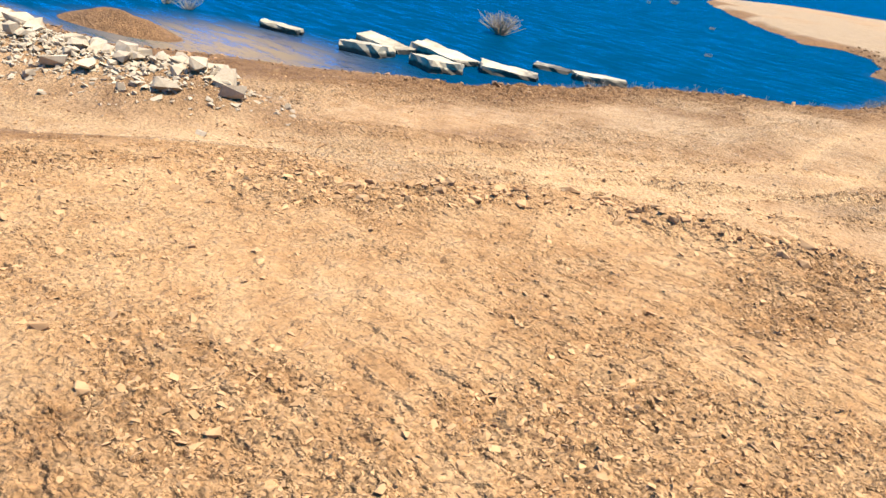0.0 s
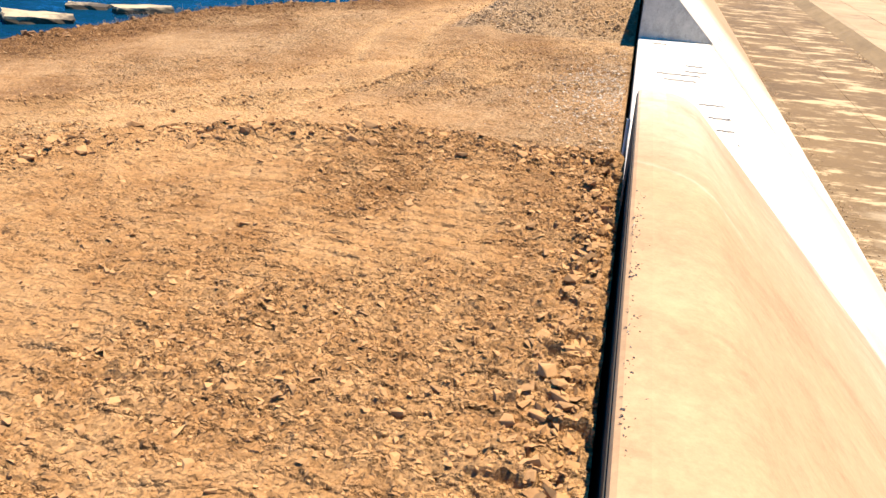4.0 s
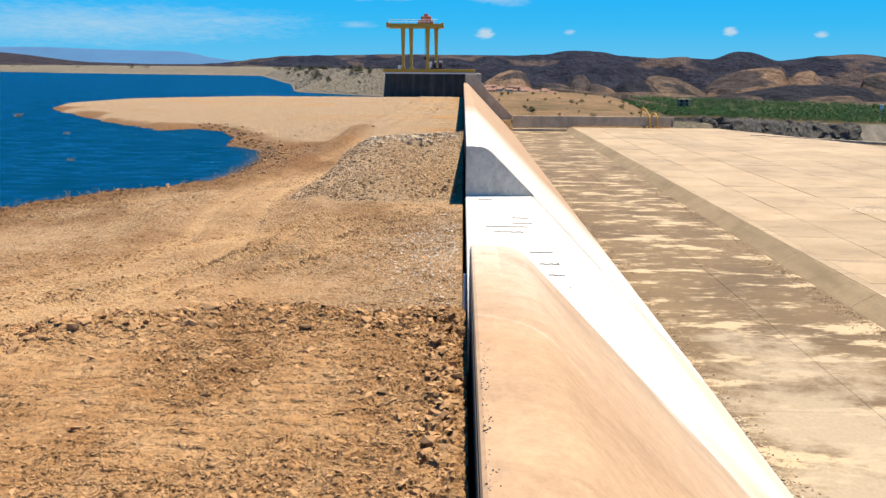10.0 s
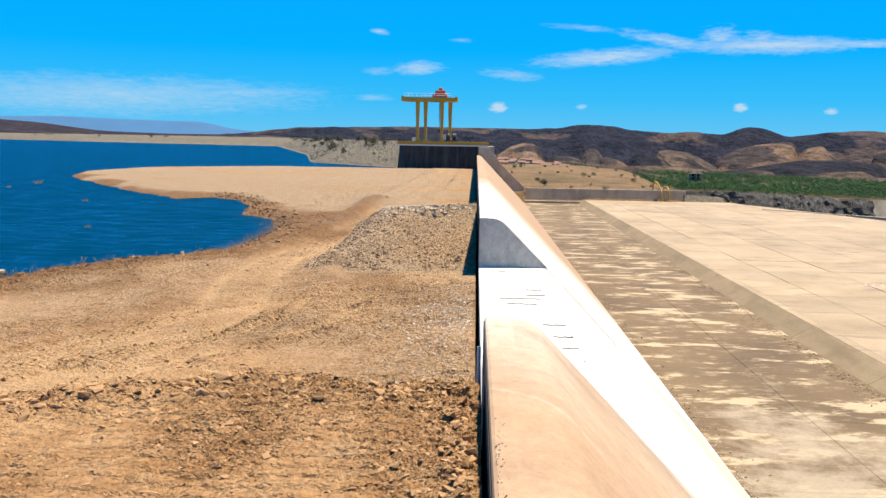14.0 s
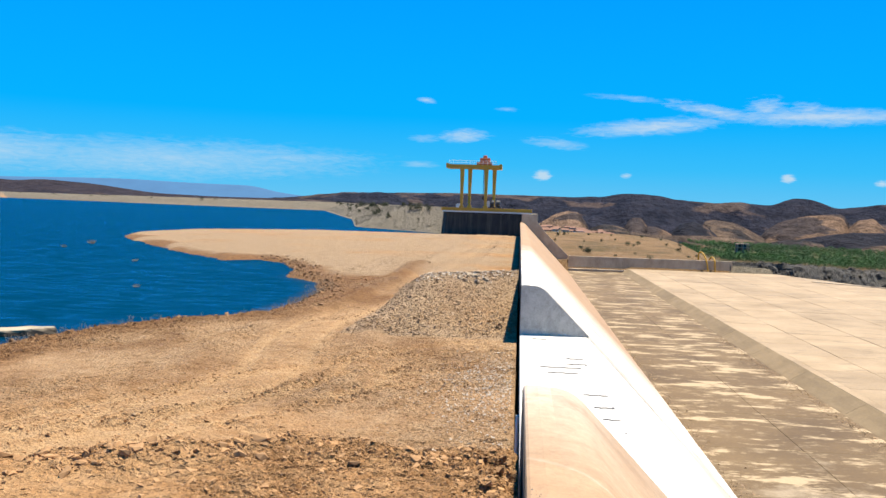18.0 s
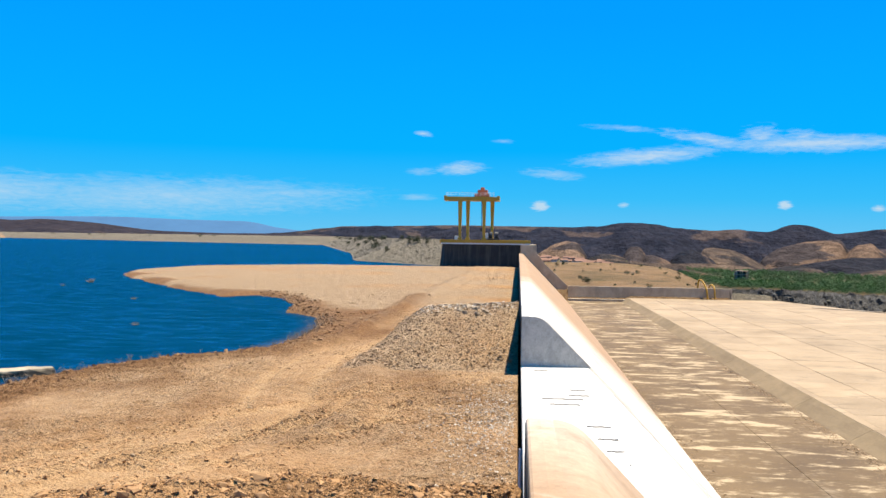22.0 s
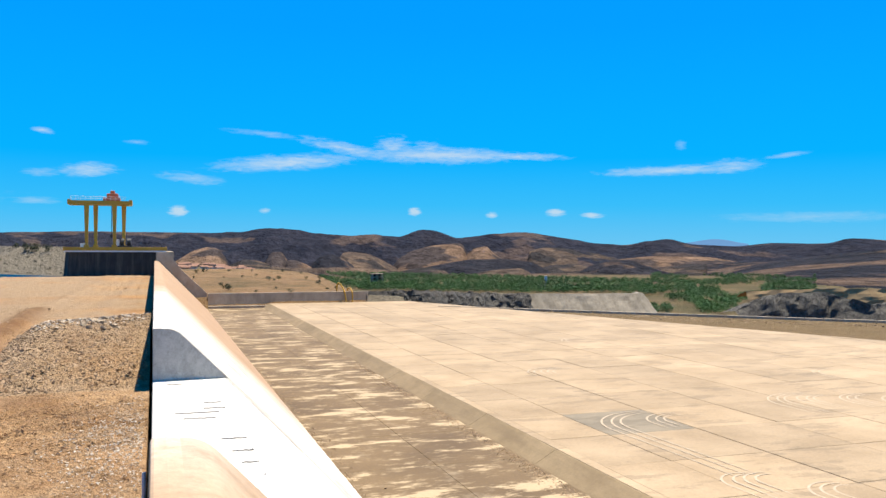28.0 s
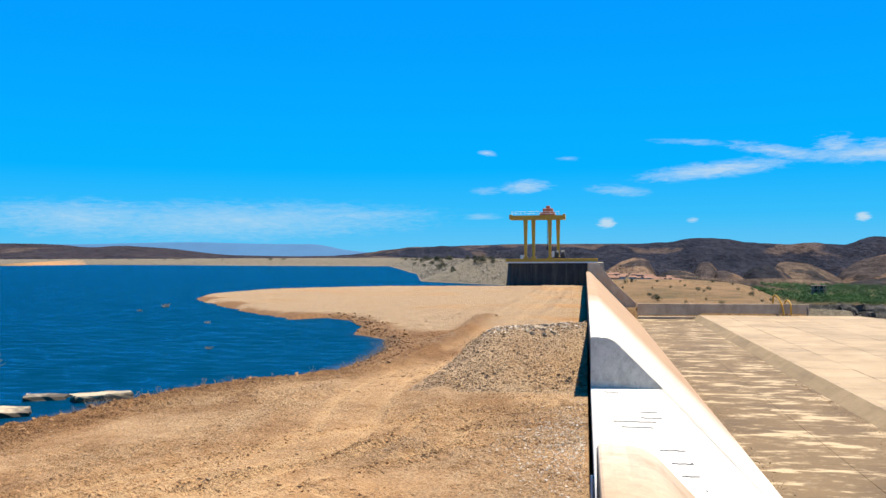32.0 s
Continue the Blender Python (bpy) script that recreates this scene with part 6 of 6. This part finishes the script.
def build_village():
    rng = random.Random(17)
    walls = [plain("render_pale", (0.62, 0.52, 0.42), (0.75, 0.66, 0.56), 0.5, 0.9), plain("render_pink", (0.50, 0.30, 0.22), (0.62, 0.42, 0.32), 0.5, 0.9)]
    tile = plain("roof_tile", (0.20, 0.10, 0.065), (0.32, 0.17, 0.11), 0.8, 0.9)
    for i in range(26):
        a, r = radians(rng.uniform(1.6, 6.3)), rng.uniform(860, 1120)
        x, y = r * sin(a), r * cos(a)
        z = float(ground_height(np.array([x]), np.array([y]))[0])
        house(x, y, z, rng.uniform(6, 10), rng.uniform(5, 7), rng.uniform(2.6, 3.4), rng.uniform(-40, 40), walls[i % 2], tile, ("pale" if i % 2 == 0 else "pinkish") + " rendered village house with a tiled roof", "village houses")
    a, r = radians(14.5), 560
    x, y = r * sin(a), r * cos(a)
    z = float(ground_height(np.array([x]), np.array([y]))[0])
    b = empty("unfinished_building", x, y, z, "dark unfinished concrete building among the trees", "building")
    for i, (dx, dy) in enumerate(((-3.4, -2), (0, -2), (3.4, -2), (-3.4, 2), (0, 2), (3.4, 2))):
        part("column", boxed(x + dx - 0.25, x + dx + 0.25, y + dy - 0.25, y + dy + 0.25, z - 1, z + 7.5), M["wall"], b)
    for h in (2.6, 5.2, 7.5):
        part("floor_slab", boxed(x - 4, x + 4, y - 2.6, y + 2.6, z + h, z + h + 0.3), M["wall"], b)
    part("back_wall", boxed(x - 3.6, x + 3.6, y + 2.3, y + 2.5, z - 1, z + 7.5), M["black"], b)
    a, r = radians(26.0), 520
    x, y = r * sin(a), r * cos(a)
    z = float(ground_height(np.array([x]), np.array([y]))[0])
    t = empty("water_tank", x, y, z, "white water tank tower standing among trees", "water tower")
    bm = bmesh.new()
    rod(bm, (x, y, z - 1), (x, y, z + 5.5), 0.35, 0.35, 10)
    part("shaft", bm, M["white_paint"], t)
    bm = bmesh.new()
    rod(bm, (x, y, z + 5.5), (x, y, z + 8.0), 0.8, 0.8, 14)
    part("tank", bm, M["white_paint"], t)


build_village()


# ---- hills ----
def hill_material(name, dark, mid, bare, amount, scale=0.0035, cover=0.56):
    m, t, p = new_material(name)
    pos = position(t)
    big, small = noise_tex(t, pos, scale, 4, 0.55, (1.0, 0.6, 2.5)), noise_tex(t, pos, 0.014, 6, 0.7, (1.0, 0.5, 2.0))
    bush = noise_tex(t, pos, 0.06, 5, 0.75, (1.0, 0.6, 1.4))
    col = ramp(t, small, ((0.3, dark), (0.7, mid)))
    f = math_node(t, "MULTIPLY_ADD", math_node(t, "SUBTRACT", small, 0.5), 0.22, big)
    col = mix_node(t, math_node(t, "MULTIPLY", ramp(t, f, ((cover, 0.0), (cover + 0.04, 1.0))), amount), col, bare)
    col = mix_node(t, 0.8, col, ramp(t, bush, ((0.35, 0.35), (0.62, 1.4))), "MULTIPLY")
    t.links.new(col, p.inputs["Base Color"])
    p.inputs["Roughness"].default_value = 1.0
    p.inputs["Specular IOR Level"].default_value = 0.05
    b1 = bump(t, small, 1.0, 40.0, p)
    bump(t, bush, 0.6, 6.0, p, b1)
    return m


def hill(name, crest, r0, r1, r2, foot, material, label, seed, rough=0.10, lumps=0.35, step=0.25, gully=0.0):
    """A ridge seen from the dam: crest of (azimuth, elevation) at the distance r1; gully: how deep ravines cut its face."""
    az = np.arange(crest[0][0], crest[-1][0] + 0.01, step)
    el = np.interp(az, [c[0] for c in crest], [c[1] for c in crest])
    el = np.convolve(np.pad(el, 3, mode="edge"), np.ones(7) / 7, "valid")
    u = np.concatenate([np.linspace(0, 1, 22), np.linspace(1.15, 2.0, 6)])
    P = np.zeros((len(az), len(u), 3))
    A = np.radians(az)
    topz = EYE + r1 * np.tan(np.radians(el))
    for j, k in enumerate(u):
        r = r0 + (r1 - r0) * k if k <= 1 else r1 + (r2 - r1) * (k - 1)
        X, Y = r * np.sin(A), r * np.cos(A)
        shape = (k ** 1.25 if gully == 0 else sin(k * pi / 2) ** 1.1) if k <= 1 else max(0.0, 1 - (k - 1) ** 1.5)
        n = fbm(X, Y * 0.6, 0.0045, 4, seed) * lumps * (4 * k * (1 - k) if k < 1 else 0) + fbm(X, Y, 0.012, 3, seed + 2) * rough * (k if k < 1 else 0.3) * 0.35
        n = n - gully * np.abs(fbm(X + 0.25 * Y, Y * 0.15, 0.006, 3, seed + 4)) * (4 * k * (1 - k) if k < 1 else 0)
        h = foot + (topz - foot) * np.clip(shape + n, 0, 1.02 if k <= 1 else 1)
        P[:, j, 0], P[:, j, 1], P[:, j, 2] = X, Y, h
    return tagged(new(name, grid_mesh(name, P, material)), label, "hills", kind="structure")


M["hill_dark"] = hill_material("hill_dark", (0.009, 0.011, 0.019), (0.029, 0.029, 0.040), (0.10, 0.070, 0.055), 0.6)
M["hill_bare"] = hill_material("hill_bare", (0.10, 0.066, 0.046), (0.20, 0.13, 0.085), (0.035, 0.031, 0.033), 0.85, 0.006, 0.50)
M["hill_spotted"] = hill_material("hill_spotted", (0.04, 0.033, 0.030), (0.13, 0.09, 0.062), (0.022, 0.022, 0.024), 0.85, 0.010, 0.50)
M["hill_near"] = hill_material("hill_near", (0.010, 0.011, 0.015), (0.030, 0.028, 0.033), (0.16, 0.105, 0.07), 0.5, 0.007)
# the blue of distance haze is put into this base colour
M["hill_haze"] = plain("hill_haze", (0.035, 0.115, 0.235), (0.045, 0.145, 0.285), 0.002, 1.0, 0.0, 6.0, 0)
RIDGE = [(-17, 0.1), (-14.9, 0.32), (-12.5, 0.62), (-8.0, 0.76), (-4.9, 0.88), (0, 0.88), (3.55, 0.85), (5.34, 0.9), (6.2, 1.05), (7.17, 1.19), (8.64, 1.14), (10.89, 0.73), (12.79, 0.58), (14.5, 0.75), (16.2, 0.66), (17.2, 1.0), (17.9, 1.06), (18.6, 0.97), (19.9, 0.50), (21.63, 0.73), (23.56, 0.9),
         (24.52, 1.0), (26.24, 0.7), (28.9, 0.3), (31.33, 0.14), (32.26, 0.35), (34.08, 0.6), (35.35, 0.22), (38.35, 0.08), (40.41, 0.32), (43.72, 0.27), (44.84, 0.6), (45.63, 0.6), (47.72, 0.38), (56, 0.6), (70, 0.5)]
hill("hills_main", RIDGE, 2000, 3000, 3800, -80, M["hill_dark"], "dark burnt scrub hills with bare brown patches", 71, step=0.12, gully=0.25)
# lower rounded hills standing before the ridge
for crest, r, kind, seed in (([(14.4, 0.1), (14.9, 0.42), (16.2, 0.54), (17.2, 0.14), (17.6, -0.3)], 2750, "bare", 101), ([(15.6, -1.2), (16.04, -0.77), (16.8, -0.32), (18.2, 0.07), (19.5, 0.22), (20.3, 0.24), (20.7, -0.5), (20.9, -1.1)], 2300, "bare", 102),
                             ([(20.4, -0.9), (20.75, -0.45), (21.1, -0.08), (22.0, 0.05), (22.4, -0.4), (23.1, -0.85), (23.4, -1.2)], 2250, "bare", 103), ([(12.0, -0.5), (12.6, -0.36), (13.9, -0.5), (14.9, -0.95), (15.9, -1.5)], 2000, "spotted", 104),
                             ([(24.8, -0.2), (25.6, 0.0), (27.5, -0.1), (29.5, -0.45), (31, -0.8)], 2500, "spotted", 117), ([(30.2, -0.9), (31.0, -0.76), (33.0, -0.58), (36.6, -0.62), (38.7, -0.95), (40.6, -1.4)], 1950, "bare", 105), ([(33.5, -1.4), (35, -1.1), (37, -1.0), (39, -1.2), (40, -1.5)], 1750, "spotted", 106),
                             ([(0.8, -1.3), (1.4, -0.95), (2.35, -0.33), (3.3, -0.05), (4.0, -0.16), (4.6, -1.0)], 1500, "bare", 107), ([(6.9, -1.2), (7.15, -0.8), (7.4, -0.42), (8.1, -0.35), (8.4, -0.8), (8.8, -1.4)], 1550, "bare", 108),
                             ([(4.6, -1.3), (5.6, -0.9), (6.6, -1.0), (7.4, -1.3)], 1450, "spotted", 118), ([(8.3, -1.1), (8.5, -0.95), (9.0, -0.94), (9.6, -1.17), (10.2, -1.5)], 1450, "bare", 109), ([(10.0, -1.3), (10.6, -0.7), (11.4, -0.5), (12.2, -0.8), (13.0, -1.4)], 1600, "near", 116),
                             ([(17.5, -1.5), (18.0, -1.36), (19.7, -1.05), (20.9, -0.86), (23.2, -0.81), (25.1, -1.03), (26.6, -1.9)], 1700, "near", 110), ([(28.0, -1.8), (28.5, -1.5), (29.7, -0.97), (30.8, -0.82), (31.7, -0.88), (33.7, -1.55), (35.1, -1.95)], 1600, "near", 111),
                             ([(25.2, -1.5), (26.5, -1.2), (28.2, -1.15), (29.5, -1.45)], 1850, "spotted", 119), ([(20.6, -2.1), (21.6, -1.7), (22.8, -1.54), (24.3, -1.46), (25.5, -2.05)], 1250, "spotted", 112), ([(37.4, -1.6), (38.3, -1.3), (39.4, -1.2), (40.4, -1.55)], 1500, "bare", 113), ([(15.4, -1.9), (16.6, -1.57), (18.0, -1.4), (19.3, -1.7)], 1300, "spotted", 114)):
    crest = [(crest[0][0] - 0.4, -2.4)] + crest + [(crest[-1][0] + 0.4, -2.4)]
    hill("foothill", crest, r - 420, r, r + 300, -78, M["hill_" + kind], {"bare": "rounded bare tan foothill", "spotted": "tan foothill dotted with dry scrub", "near": "dark scrub-covered foothill"}[kind], seed, 0.1, 0.05, 0.06, 0.35)
hill("hills_foot", [(-2, -1.4), (2, -1.3), (6, -1.35), (10, -1.5), (12, -1.4), (15, -1.6), (17.5, -1.9), (26, -1.8), (29, -1.75), (34, -1.8), (38, -1.7), (41, -1.0), (44, -0.6), (48, 0.1), (58, 0.2), (70, 0.1)],
     900, 1150, 1500, -75, M["hill_spotted"], "low brown scrubland behind the valley trees", 75, 0.1, 0.3)
hill("hills_side", [(36.5, -2.0), (38, -1.6), (40, -1.0), (43, -0.5), (46, -0.15), (50, 0.1), (58, 0.5), (75, 0.6)], 560, 1250, 1700, -22, M["hill_near"], "dark scrub hillside on the valley's far side", 83, 0.1, 0.25)
hill("hills_blue", [(35.0, 0.25), (36.2, 0.5), (37.2, 0.62), (38.0, 0.45), (39, 0.2)], 4000, 4300, 4600, -24, M["hill_haze"], "distant hill beyond the ridge, haze blue put into its colour", 77, 0.05, 0)
hill("mesa", [(-60, 0.7), (-45, 0.9), (-36, 0.92), (-32.8, 0.93), (-29.4, 1.03), (-25.9, 1.08), (-22.3, 0.97), (-17.8, 0.93), (-16.9, 0.62), (-14.8, 0.36), (-12, 0.1)], 4100, 4450, 4600, -10, M["hill_haze"], "distant flat-topped mountain beyond the reservoir, haze blue put into its colour", 79, 0.04, 0)
hill("hills_lake", [(-70, 0.7), (-50, 0.9), (-41, 0.85), (-37.5, 0.98), (-35, 0.95), (-33.1, 0.81), (-32.5, 0.66), (-31.8, 0.78), (-30.8, 0.86), (-27.7, 0.67), (-25.6, 0.40), (-24.2, 0.22), (-20, 0.12), (-15, 0.15), (-12, 0.1)], 1900, 2700, 3200, -8,
     hill_material("hill_lake", (0.020, 0.018, 0.025), (0.045, 0.037, 0.041), (0.17, 0.12, 0.09), 0.3, 0.004), "low dark scrub hills beyond the far dam", 81, 0.08, 0.25)
